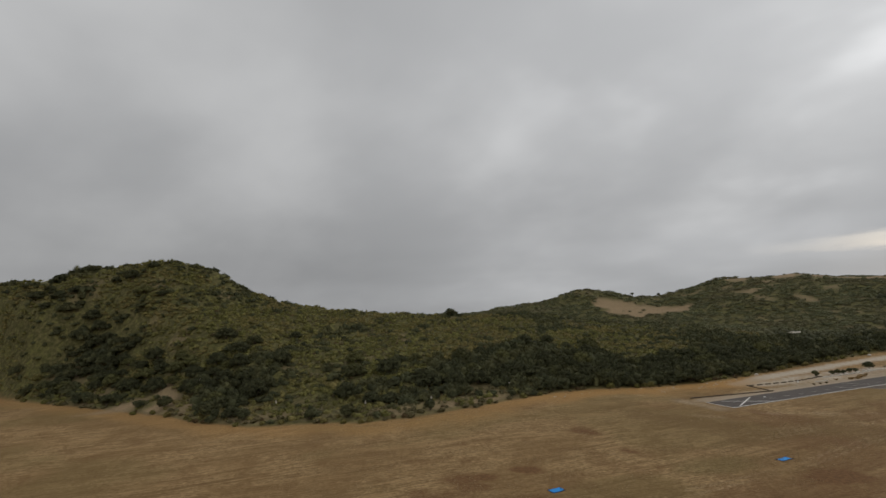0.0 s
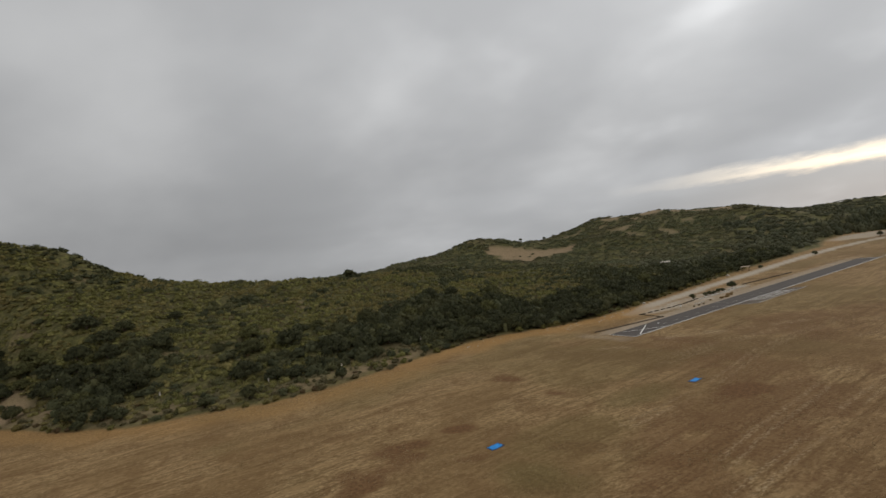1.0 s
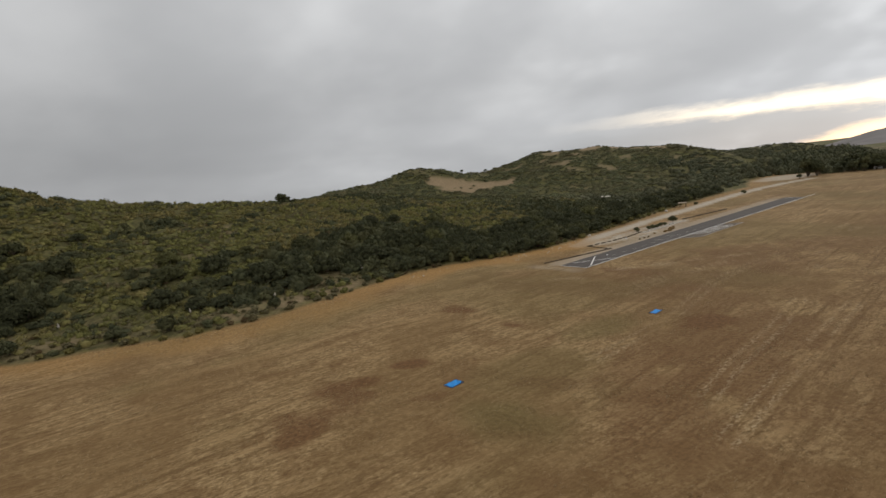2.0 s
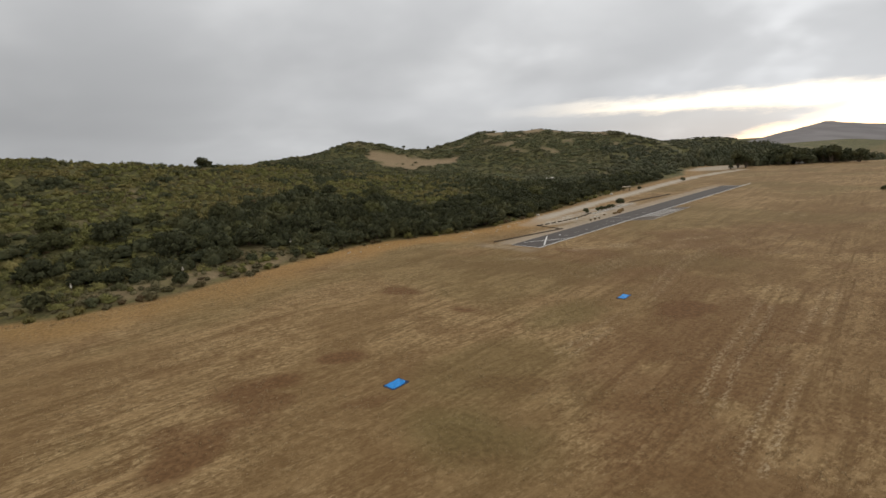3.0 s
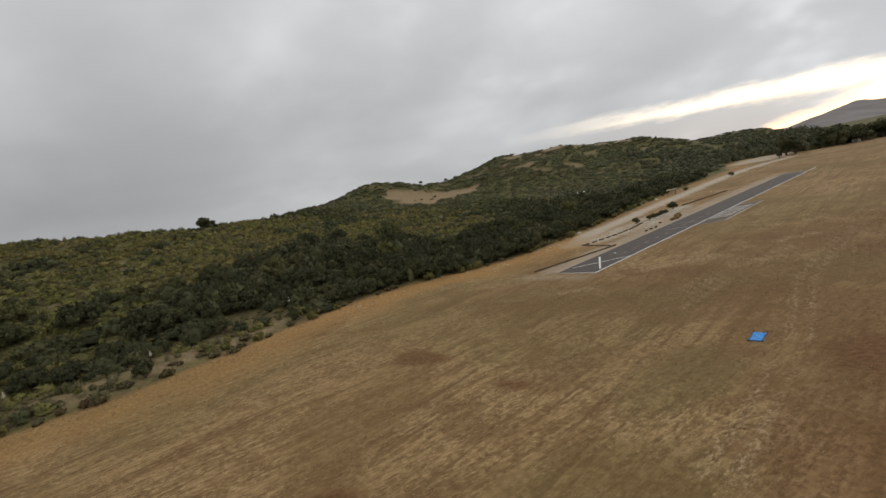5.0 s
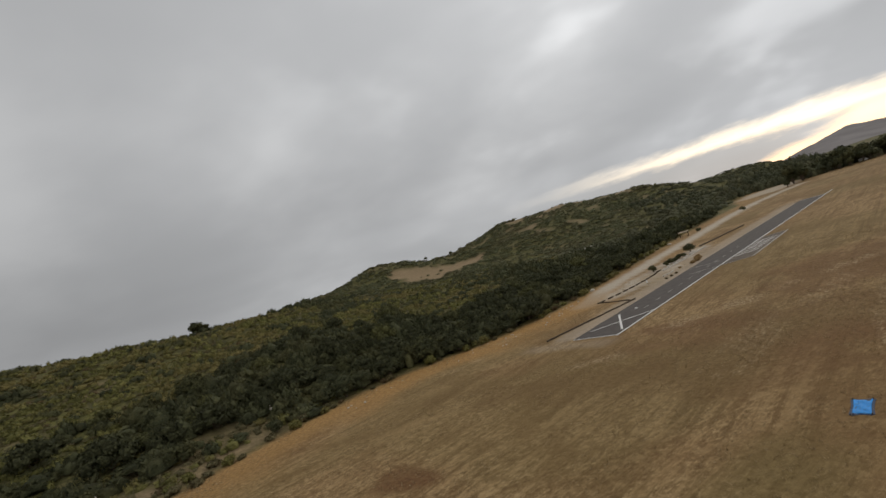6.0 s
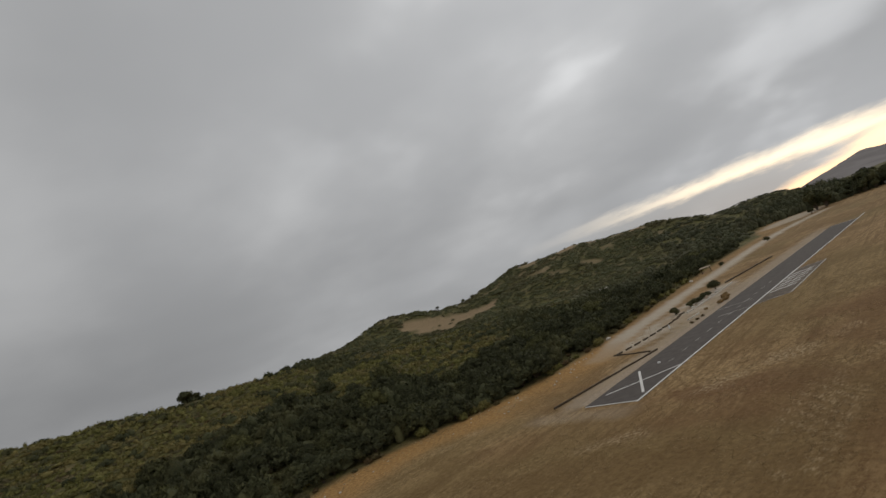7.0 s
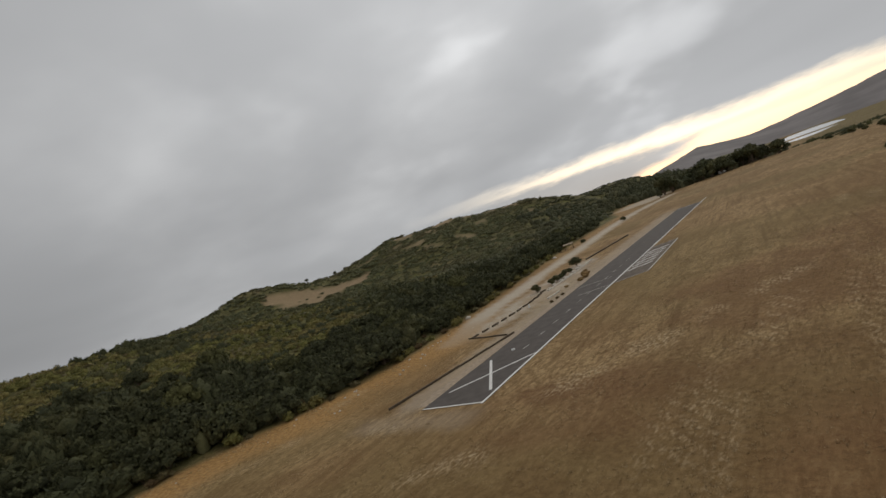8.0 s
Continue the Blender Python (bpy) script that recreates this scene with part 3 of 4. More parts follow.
def flat_bar(p, q, wide, z0, z1):
    """A thin bar of paint or timber from p to q."""
    d = Vector((q[0] - p[0], q[1] - p[1], 0))
    bm = bmesh.new()
    m = Matrix.Translation(((p[0] + q[0]) / 2, (p[1] + q[1]) / 2, 0)) @ Matrix.Rotation(math.atan2(d.y, d.x), 4, "Z")
    slab(bm, -d.length / 2, d.length / 2, -wide / 2, wide / 2, z0, z1, m)
    return bm


def build_runway():
    run = thing("runway", SHIFT, label="grey asphalt model-aircraft runway with white edge line and cross", category="runway", kind="structure")
    bm = bmesh.new()
    n = 60
    rnd = random.Random(3)
    left, right = [], []
    for k in range(n + 1):
        y = RUN_L * k / n
        left.append((-RUN_W + rnd.uniform(-0.12, 0.12), y))
        right.append((0.22 + rnd.uniform(-0.03, 0.03), y))
    low = [[bm.verts.new((x, y, -0.05)) for x, y in side] for side in (left, right)]
    high = [[bm.verts.new((x, y, 0.04)) for x, y in side] for side in (left, right)]
    for k in range(n):
        bm.faces.new((high[0][k], high[1][k], high[1][k + 1], high[0][k + 1]))
        bm.faces.new((low[0][k], high[0][k], high[0][k + 1], low[0][k + 1]))
        bm.faces.new((high[1][k], low[1][k], low[1][k + 1], high[1][k + 1]))
    bm.faces.new((low[0][0], low[1][0], high[1][0], high[0][0]))
    bmesh.ops.recalc_face_normals(bm, faces=bm.faces[:])
    part("asphalt", bm, M_ASPHALT, run)
    paint = [("edge_line", (0, -0.1), (0, 180), 0.34, M_PAINT), ("end_line", (-RUN_W + 0.1, 0.15), (0, 0.15), 0.26, M_PAINT),
             ("cross_bar", (-7.4, 14.4), (-0.9, 3.4), 0.38, M_PAINT), ("cross_bar", (-7.7, 4.4), (-0.2, 14.2), 0.30, M_PAINT),
             ("far_line", (-RUN_W + 0.3, 166.5), (-0.4, 166.5), 0.5, M_FADED), ("stop_line", (-5.6, 44.6), (-0.3, 47.4), 0.22, M_WORN),
             ("stop_line", (-RUN_W + 0.4, 52.0), (-2.2, 55.0), 0.2, M_WORN)]
    for k in range(11):
        y = 17.0 + 5.4 * k
        paint.append(("centre_dash", (-3.5, y), (-3.3, y + 1.7), 0.16, M_WORN))
    for k, (name, p, q, w, mat) in enumerate(paint):
        part(name, flat_bar(p, q, w, 0.030, 0.047 + 0.0015 * (k % 5)), mat, run)
    # gravelly shoulder with blurred edge
    for name, x0, x1, y0, y1 in (("shoulder", -12.2, -RUN_W - 0.05, 1.0, 162.0),):
        bm = bmesh.new()
        prev = None
        for k in range(91):
            y = y0 + (y1 - y0) * k / 90
            row = [bm.verts.new((x0 + 1.6 * rnd.random() + 1.3 * (y > 95), y, -0.02)), bm.verts.new((x1 - 0.8, y, 0.022)), bm.verts.new((x1 + rnd.uniform(-0.06, 0.0), y, 0.03))]
            if prev:
                for a in range(2):
                    bm.faces.new((prev[a], prev[a + 1], row[a + 1], row[a]))
            prev = row
        part(name, bm, M_GRAVEL, run, "pale gravel shoulder beside asphalt")
    # painted pad beside the runway
    pad = thing("painted_pad", SHIFT - 0.4, label="asphalt pad with white outline and lettering-sized strokes", category="pad", kind="structure")
    bm = bmesh.new()
    top = [bm.verts.new((x, y, 0.034)) for x, y in ((0.3, 47.8), (6.4, 52.0), (6.1, 84.0), (0.3, 80.5))]
    bm.faces.new(top)
    ext = bmesh.ops.extrude_face_region(bm, geom=bm.faces[:])["geom"]
    bmesh.ops.translate(bm, verts=[v for v in ext if isinstance(v, bmesh.types.BMVert)], vec=(0, 0, -0.08))
    bmesh.ops.recalc_face_normals(bm, faces=bm.faces[:])
    part("asphalt", bm, M_DUSTY, pad)
    part("outline", flat_bar((6.2, 52.2), (5.9, 84.2), 0.26, 0.03, 0.043), M_FADED, pad)
    part("outline", flat_bar((0.6, 48.0), (6.3, 51.9), 0.24, 0.03, 0.041), M_WORN, pad)
    part("outline", flat_bar((0.5, 80.6), (6.0, 84.0), 0.22, 0.03, 0.042), M_WORN, pad)
    strokes = []
    for k in range(6):
        y = 57.0 + 3.3 * k
        strokes += [((1.0, y), (2.7, y + 2.2)), ((2.6, y + 2.1), (3.4, y + 2.0)), ((3.3, y + 2.0), (5.0, y + 4.0))]
    for k, (p, q) in enumerate(strokes):
        part("stroke", flat_bar(p, q, 0.48, 0.03, 0.043 + 0.0008 * k), M_PAINT, pad)


build_runway()


# ---------------------------------------------------------------- tarpaulins
def cloth(w, d, pull, seed, fold=None):
    """A sheet pegged at its corners: sides drawn in, small wrinkles, a hem."""
    rnd = random.Random(seed)
    n = 18
    grid = {}
    bm = bmesh.new()
    for i in range(n + 1):
        for j in range(n + 1):
            u, v = 2 * i / n - 1, 2 * j / n - 1
            x = w / 2 * u * (1 - pull * (1 - v * v))
            y = d / 2 * v * (1 - pull * (1 - u * u))
            z = 0.05 + 0.035 * math.sin(5 * u + 3 * v + seed) * math.cos(4 * v - u) + rnd.uniform(-0.01, 0.01)
            if fold and u + v > fold:
                k = u + v - fold
                x, y, z = x - w / 2 * k * 0.9, y - d / 2 * k * 0.9, z + 0.05 + 0.03 * k
            grid[i, j] = bm.verts.new((x, y, max(z, 0.015)))
    for i in range(n):
        for j in range(n):
            f = bm.faces.new((grid[i, j], grid[i + 1, j], grid[i + 1, j + 1], grid[i, j + 1]))
            f.smooth = True
    ext = bmesh.ops.extrude_face_region(bm, geom=bm.faces[:])["geom"]
    bmesh.ops.translate(bm, verts=[v for v in ext if isinstance(v, bmesh.types.BMVert)], vec=(0, 0, -0.012))
    bmesh.ops.recalc_face_normals(bm, faces=bm.faces[:])
    return bm


def build_tarp(x, y, turn, w, d, pull, seed, label, fold=None):
    t = thing("tarpaulin", x, y, 0.0, turn, label, "tarpaulin", "blue ground markers")
    part("sheet", cloth(w, d, pull, seed, fold), M_TARP, t)
    # hem strips reach past the sheet, as a painted shadow outline
    hem = bmesh.new()
    for sx, sy, lx, ly in ((0, 1, w, 0.16), (0, -1, w, 0.16), (1, 0, 0.16, d), (-1, 0, 0.16, d)):
        segs = 8
        for k in range(segs):
            u = -1 + (2 * k + 1) / segs
            off = pull * (1 - u * u)
            cx = (w / 2 * u) if sy else sx * w / 2 * (1 - off)
            cy = (d / 2 * u) if sx else sy * d / 2 * (1 - off)
            slab(hem, cx - (lx / segs / 2 if sy else 0.15), cx + (lx / segs / 2 if sy else 0.15), cy - (ly / segs / 2 if sx else 0.15), cy + (ly / segs / 2 if sx else 0.15), 0.004, 0.03)
    part("hem", hem, M_TARP_EDGE, t, "dark blue folded hem with the sheet's edge shadow in its colour")
    for sx in (-1, 1):
        for sy in (-1, 1):
            bm = bmesh.new()
            bmesh.ops.create_cone(bm, cap_ends=True, segments=8, radius1=0.03, radius2=0.045, depth=0.16, matrix=Matrix.Translation((sx * w / 2, sy * d / 2, 0.06)))
            part("peg", bm, M_BOARD, t)


build_tarp(30.1, -69.0, 4, 1.45, 2.15, 0.03, 1, "bright blue rectangular tarpaulin with a folded corner on dry grass", fold=1.55)
build_tarp(35.5, -27.4, 5, 1.2, 2.6, 0.14, 2, "bright blue square tarpaulin pegged at its corners on dry grass")


# ---------------------------------------------------------------- plants
def leaf_cloud(rnd, lobes, leaves, size, squash=0.8):
    """Corners and quads of a crown: many leaf sprays over several lobes, with a solid heart in each."""
    co, faces = [], []
    ico = bmesh.new()
    bmesh.ops.create_icosphere(ico, subdivisions=1, radius=1.0)
    base = np.array([v.co[:] for v in ico.verts])
    tris = [[v.index for v in f.verts] for f in ico.faces]
    ico.free()
    for cx, cy, cz, r in lobes:
        k = len(co)
        for v in base:
            s = r * 0.80 * rnd.uniform(0.70, 1.12)
            co.append((cx + v[0] * s, cy + v[1] * s, max(0.02, cz + v[2] * s * squash)))
        faces += [(k + a, k + b, k + c, k + c) for a, b, c in tris]
    total = sum(l[3] ** 2 for l in lobes)
    for cx, cy, cz, r in lobes:
        for _ in range(int(leaves * r * r / total)):
            d = Vector((rnd.gauss(0, 1), rnd.gauss(0, 1), rnd.gauss(0.25, 1))).normalized()
            c = Vector((cx, cy, cz)) + Vector((d.x, d.y, d.z * squash)) * r * rnd.uniform(0.80, 1.14)
            if c.z < 0.05:
                continue
            a = d.cross(Vector((rnd.gauss(0, 1), rnd.gauss(0, 1), rnd.gauss(0, 1)))).normalized()
            b = (d * rnd.uniform(-0.3, 0.9) + d.cross(a) * rnd.uniform(0.5, 1)).normalized()
            s = size * rnd.uniform(0.6, 1.4)
            k = len(co)
            for u, v in ((-0.5, 0), (0, -0.25), (0.5, 0.1), (0.05, 0.9)):
                co.append(tuple(c + a * u * s + b * v * s))
            faces.append((k, k + 1, k + 2, k + 3))
    return np.array(co), faces


def poly_mesh(name, co, faces, mat):
    me = bpy.data.meshes.new(name)
    me.from_pydata([tuple(c) for c in co], [], [f if f[2] != f[3] else f[:3] for f in faces])
    me.materials.append(mat)
    return me


def stems(rnd, n, height_, spread, thick):
    bm = bmesh.new()
    for k in range(n):
        a = 2 * math.pi * (k + rnd.random()) / n
        tip = Vector((math.cos(a) * spread * rnd.uniform(0.5, 1), math.sin(a) * spread * rnd.uniform(0.5, 1), height_ * rnd.uniform(0.75, 1)))
        r = bmesh.ops.create_cone(bm, cap_ends=True, segments=6, radius1=thick, radius2=thick * 0.35, depth=1.0)["verts"]
        bmesh.ops.translate(bm, verts=r, vec=(0, 0, 0.5))
        q = tip.to_track_quat("Z", "Y").to_matrix().to_4x4() @ Matrix.Diagonal((1, 1, tip.length + 0.1, 1))
        bmesh.ops.transform(bm, matrix=Matrix.Translation((0, 0, -0.1)) @ q, verts=r)
    return bm


def shrub_pattern(name, seed, mat, wide, tall, lobes, leaves, leaf, label, category="shrub", trunk=False):
    """A shrub or tree of unit make: stems or a trunk with limbs, and a crown."""
    rnd = random.Random(seed)
    ob = thing(name, 0, 0, -500, 0, label, category)
    made = []
    for k in range(lobes):
        a = 2 * math.pi * (k + 0.6 * rnd.random()) / max(1, lobes - 1)
        out = wide * (0.52 * rnd.uniform(0.7, 1.1) if k else 0.0)
        r = wide * rnd.uniform(0.42, 0.62) * (0.85 if k else 1.15)
        zc = tall * (0.30 + 0.32 * rnd.random()) if k else tall * 0.60
        if trunk:
            zc = tall * (0.48 + 0.2 * rnd.random()) if k else tall * 0.70
        made.append((math.cos(a) * out, math.sin(a) * out, zc, min(r, zc * 1.1 + 0.1, (tall - zc) * 1.25)))
    co, faces = leaf_cloud(rnd, made, leaves, leaf)
    crown = new("crown", poly_mesh("crown", co, faces, mat))
    crown.parent = ob
    part("trunk" if trunk else "stem", stems(rnd, 4 if trunk else 6, tall * 0.55, wide * 0.4, 0.16 if trunk else 0.06), M_BARK, ob)
    return ob


def oak_pattern(seed):
    """A broad live oak: short limbs under a low dome of many lobes."""
    rnd = random.Random(seed)
    ob = thing("live_oak", 0, 0, -500, 0, "broad dark green live oak at the foot of the hill", "tree")
    wide, tall = 3.6, 4.8
    made = [(0.0, 0.0, tall * 0.62, wide * 0.46)]
    for n, out, zc, r in ((6, 0.46, 0.52, 0.36), (9, 0.86, 0.32, 0.29)):
        for k in range(n):
            a = 2 * math.pi * (k + rnd.uniform(-0.35, 0.35)) / n
            d = wide * out * rnd.uniform(0.75, 1.15)
            made.append((math.cos(a) * d, math.sin(a) * d, tall * zc * rnd.uniform(0.8, 1.25), wide * r * rnd.uniform(0.8, 1.25)))
    co, faces = leaf_cloud(rnd, made, 1350, 0.40, 0.85)
    crown = new("crown", poly_mesh("crown", co, faces, M_LIVE_OAK))
    crown.parent = ob
    part("trunk", stems(rnd, 5, tall * 0.5, wide * 0.5, 0.2), M_BARK, ob)
    return ob


PATTERNS = {
    "live_oak": [oak_pattern(71 + k) for k in range(4)],
    "oak": [shrub_pattern("scrub_oak", 11 + k, M_THICKET, 1.9, 3.2, 7, 760, 0.34, "dense dark green evergreen shrub at the field's edge") for k in range(3)],
    "sage": [shrub_pattern("scrub_bush", 21 + k, M_SAGE, 1.3, 1.7, 6, 330, 0.30, "olive green chaparral bush on the slope's foot") for k in range(2)],
    "grey": [shrub_pattern("dry_bush", 31 + k, M_GREY, 1.0, 0.9, 5, 240, 0.24, "low grey-brown dry bush beside the field") for k in range(2)],
    "gold": [shrub_pattern("weed_clump", 61 + k, M_GOLD, 0.9, 0.8, 5, 220, 0.22, "golden clump of tall dry weeds beside the runway", "weeds") for k in range(2)],
    "rust": [shrub_pattern("rust_bush", 41, M_RUST, 0.9, 1.1, 5, 240, 0.22, "reddish-brown dead bush beside the field")],
    "tree": [shrub_pattern("tree", 51 + k, M_THICKET, 2.6, 6.0, 9, 640, 0.55, "dark evergreen tree in the row behind the field", "tree", True) for k in range(3)],
}


def plant(kind, pick, x, y, scale=1.0, turn=0.0, label="", group=""):
    ob = copy_thing(PATTERNS[kind][pick % len(PATTERNS[kind])], pose(x, y, float(height(x, y)) - 0.03, 0, 0, turn))
    ob.scale = (scale, scale, scale * (0.9 + 0.2 * ((turn * 7) % 1)))
    return tagged(ob, label, group=group)


def edge_x(y):
    return float(np.interp(y, EDGE_Y, EDGE_X))


# the shrubs along the field's edge, one by one
rnd = random.Random(77)
y = -235.0
while y < 150:
    step = 1.6 + 1.6 * rnd.random()
    y += step
    dense = float(fractal(np.array([y]), np.array([3.0]), 30, 2)[0])
    for depth in (rnd.uniform(0.8, 3.0), rnd.uniform(4.0, 9.0)):
        x = edge_x(y) - depth
        if rnd.random() > (0.55 if depth < 3.2 else 0.75) or float(road_distance(x, y)) < 5 or float(sand_amount(np.array([x]), np.array([y]))[0]) > 0.6:
            continue
        tall_zone = dense > 0.5 and y > -25
        roll = rnd.random()
        if abs(y + 64) < 26:
            roll = max(roll, 0.36) if roll > 0.08 else 0.2
        if depth > 3.2 and roll < (0.85 if tall_zone else 0.34 if abs(y + 64) < 26 else 0.45):
            plant("oak", rnd.randrange(3), x, y, rnd.uniform(0.7, 1.6), rnd.uniform(0, 360), group="shrubs along the field")
        elif roll < 0.45:
            plant("sage", rnd.randrange(2), x, y, rnd.uniform(0.6, 1.25), rnd.uniform(0, 360), group="shrubs along the field")
        elif roll < 0.9:
            plant("grey", rnd.randrange(2), x, y, rnd.uniform(0.7, 1.4), rnd.uniform(0, 360), group="shrubs along the field")
        else:
            plant("rust", 0, x, y, rnd.uniform(0.7, 1.2), rnd.uniform(0, 360), group="shrubs along the field")
# the belt of live oaks behind the field, and their clumps on the hill's foot
def oak_room(x, y):
    """How readily an oak grows at a place, from 0 to 1."""
    inside = beyond_edge(x, y)
    verge = 4 + 14 * smooth(np.abs(y + 42), 32, 20)
    deep = 36 + 26 * (fractal(x, y, 24, 2) - 0.5) - 12 * smooth(y, 40, 90)
    belt = (inside > verge) * (inside < deep) * smooth(y, -70, -58) * (fractal(x + 11, y + 5, 12, 2) > 0.34)
    groups = np.zeros(np.shape(x))
    for cx, cy, r in ((-84, -121, 5), (-96, -123, 9), (-112, -137, 10), (-129, -153, 10), (-146, -168, 10), (-163, -183, 11), (-182, -202, 13), (-66, -125, 3), (-70, -90, 3), (-60, -80, 4)):
        groups = np.maximum(groups, (np.hypot(x - cx, y - cy) < r * (0.6 + 0.8 * fractal(x, y, 11, 2))) * (inside > 4))
    lone = 0.03 * (inside > 28) * (inside < 95) * (fractal(x, y, 40, 2) > 0.45) * (y < 40)
    return np.maximum.reduce([belt, groups, lone]) * (road_distance(x, y) > 8) * (sand_amount(x, y) < 0.6)


grown = []
rs = np.random.RandomState(404)
trial = np.stack([rs.uniform(-240, -30, 24000), rs.uniform(-240, 235, 24000)], 1)
luck = rs.rand(len(trial)) < oak_room(trial[:, 0], trial[:, 1])
for x, y in trial[luck]:
    size = rnd.uniform(0.62, 1.35)
    if len(grown) >= 290 or any((x - u) ** 2 + (y - v) ** 2 < (2.3 * (size + w)) ** 2 for u, v, w in grown):
        continue
    grown.append((x, y, size))
    plant("live_oak", len(grown), float(x), float(y), size, rnd.uniform(0, 360), group="live oaks behind the field")
# shrubs that stand out
plant("oak", 0, -54.5, -52.3, 1.35, 20, "tall dark green shrub standing alone at the field's edge")
plant("oak", 1, -50.5, -15.0, 0.8, 35, "small rounded green bush in the golden grass at the field's edge")
plant("oak", 1, -61.0, -121.0, 1.25, 50, "rounded dark green shrub at the field's edge")
plant("oak", 2, -66.0, -131.0, 0.9, 80, "small rounded dark green shrub at the field's edge")
plant("oak", 2, -178.0, -15.0, 1.7, 40, "dark rounded shrub on the hill's crest")
plant("oak", 0, -181.0, -11.0, 1.35, 140, "dark rounded shrub on the hill's crest")
for k, (px, py, s) in enumerate(((-80, -127, 1.5), (-87, -124, 0.9), (-94, -134, 1.2), (-108, -142, 0.8), (-101, -160, 0.9), (-126, -172, 1.3), (-140, -186, 1.1), (-176, -214, 1.9), (-188, -222, 2.2), (-182, -219, 1.7))):
    plant("oak" if k < 7 and k % 3 != 1 else "sage", k, px, py, s, 61 * k, "rounded evergreen shrub standing apart at the hill's foot", "shrubs at the hill's foot")
plant("tree", 0, -350.0, 255.0, 0.85, 10, "small lone tree on the saddle between the hills")
plant("oak", 1, -338.0, 280.0, 1.2, 10, "dark shrub on the saddle between the hills")
# round the pits
plant("oak", 0, -20.9, 60.5, 0.72, 10, "rounded dark shrub in the pit area", "pit shrubs")
plant("oak", 1, -20.7, 86.6, 0.98, 70, "tallest rounded shrub in the pit area", "pit shrubs")
for k, (px, py, s) in enumerate(((-19.6, 66.4, 0.55), (-19.2, 68.6, 0.62), (-19.0, 71.0, 0.5), (-19.4, 74.7, 0.6), (-19.0, 77.0, 0.5), (-39.0, 202.0, 0.8), (-41.5, 150.0, 0.6), (-47.5, 140.0, 0.9))):
    plant("oak", k, px, py, s, 47 * k, "low dark shrub beside the dirt road", "pit shrubs")
for k, (px, py) in enumerate(((-10.2, 44.5), (-10.0, 47.0), (-9.8, 49.4))):
    plant("rust", 0, px, py, 0.5, 71 * k, "low brown dry weed clump beside the runway", "weeds")
for k, (px, py, s) in enumerate(((-10.2, 61.0, 0.9), (-10.6, 62.4, 0.7), (-9.9, 63.5, 1.0), (-10.4, 65.2, 0.8), (-11.4, 66.8, 1.0), (-11.0, 68.4, 0.7), (-12.4, 69.6, 0.9), (-12.0, 57.0, 0.6), (-13.2, 72.5, 0.7))):
    plant("gold", k, px, py, s, 57 * k, group="dry weeds")
# the row of trees behind the field
for k in range(84):
    x = -74 + 1.24 * k + rnd.uniform(-2, 2)
    y = 318 + 0.5 * (x + 40) + rnd.uniform(-4, 30)
    if x < -46 or (-34 < x < -20 and k % 3):
        continue
    plant("tree", rnd.randrange(3), x, y, (0.9 + 1.5 * rnd.random() ** 2) * (1.0 if x < 16 else 0.75), rnd.uniform(0, 360), group="trees behind the field")
for k, (px, py, s) in enumerate(((57, 288, 1.1), (61, 274, 0.8), (66, 258, 1.2), (62, 301, 0.9), (72, 283, 1.0), (53, 144, 0.7), (76, 262, 0.8), (48, 306, 0.9), (82, 292, 1.1))):
    plant("oak", k, px, py, s, 83 * k, "dark rounded shrub standing in the far corner of the field", "shrubs in the far corner")
plant("tree", 1, -40.0, 294.0, 0.75, 33, "dark round tree standing before the row of trees")
for obs in PATTERNS.values():
    for ob in obs:
        for child in list(ob.children):
            bpy.data.objects.remove(child)
        bpy.data.objects.remove(ob)


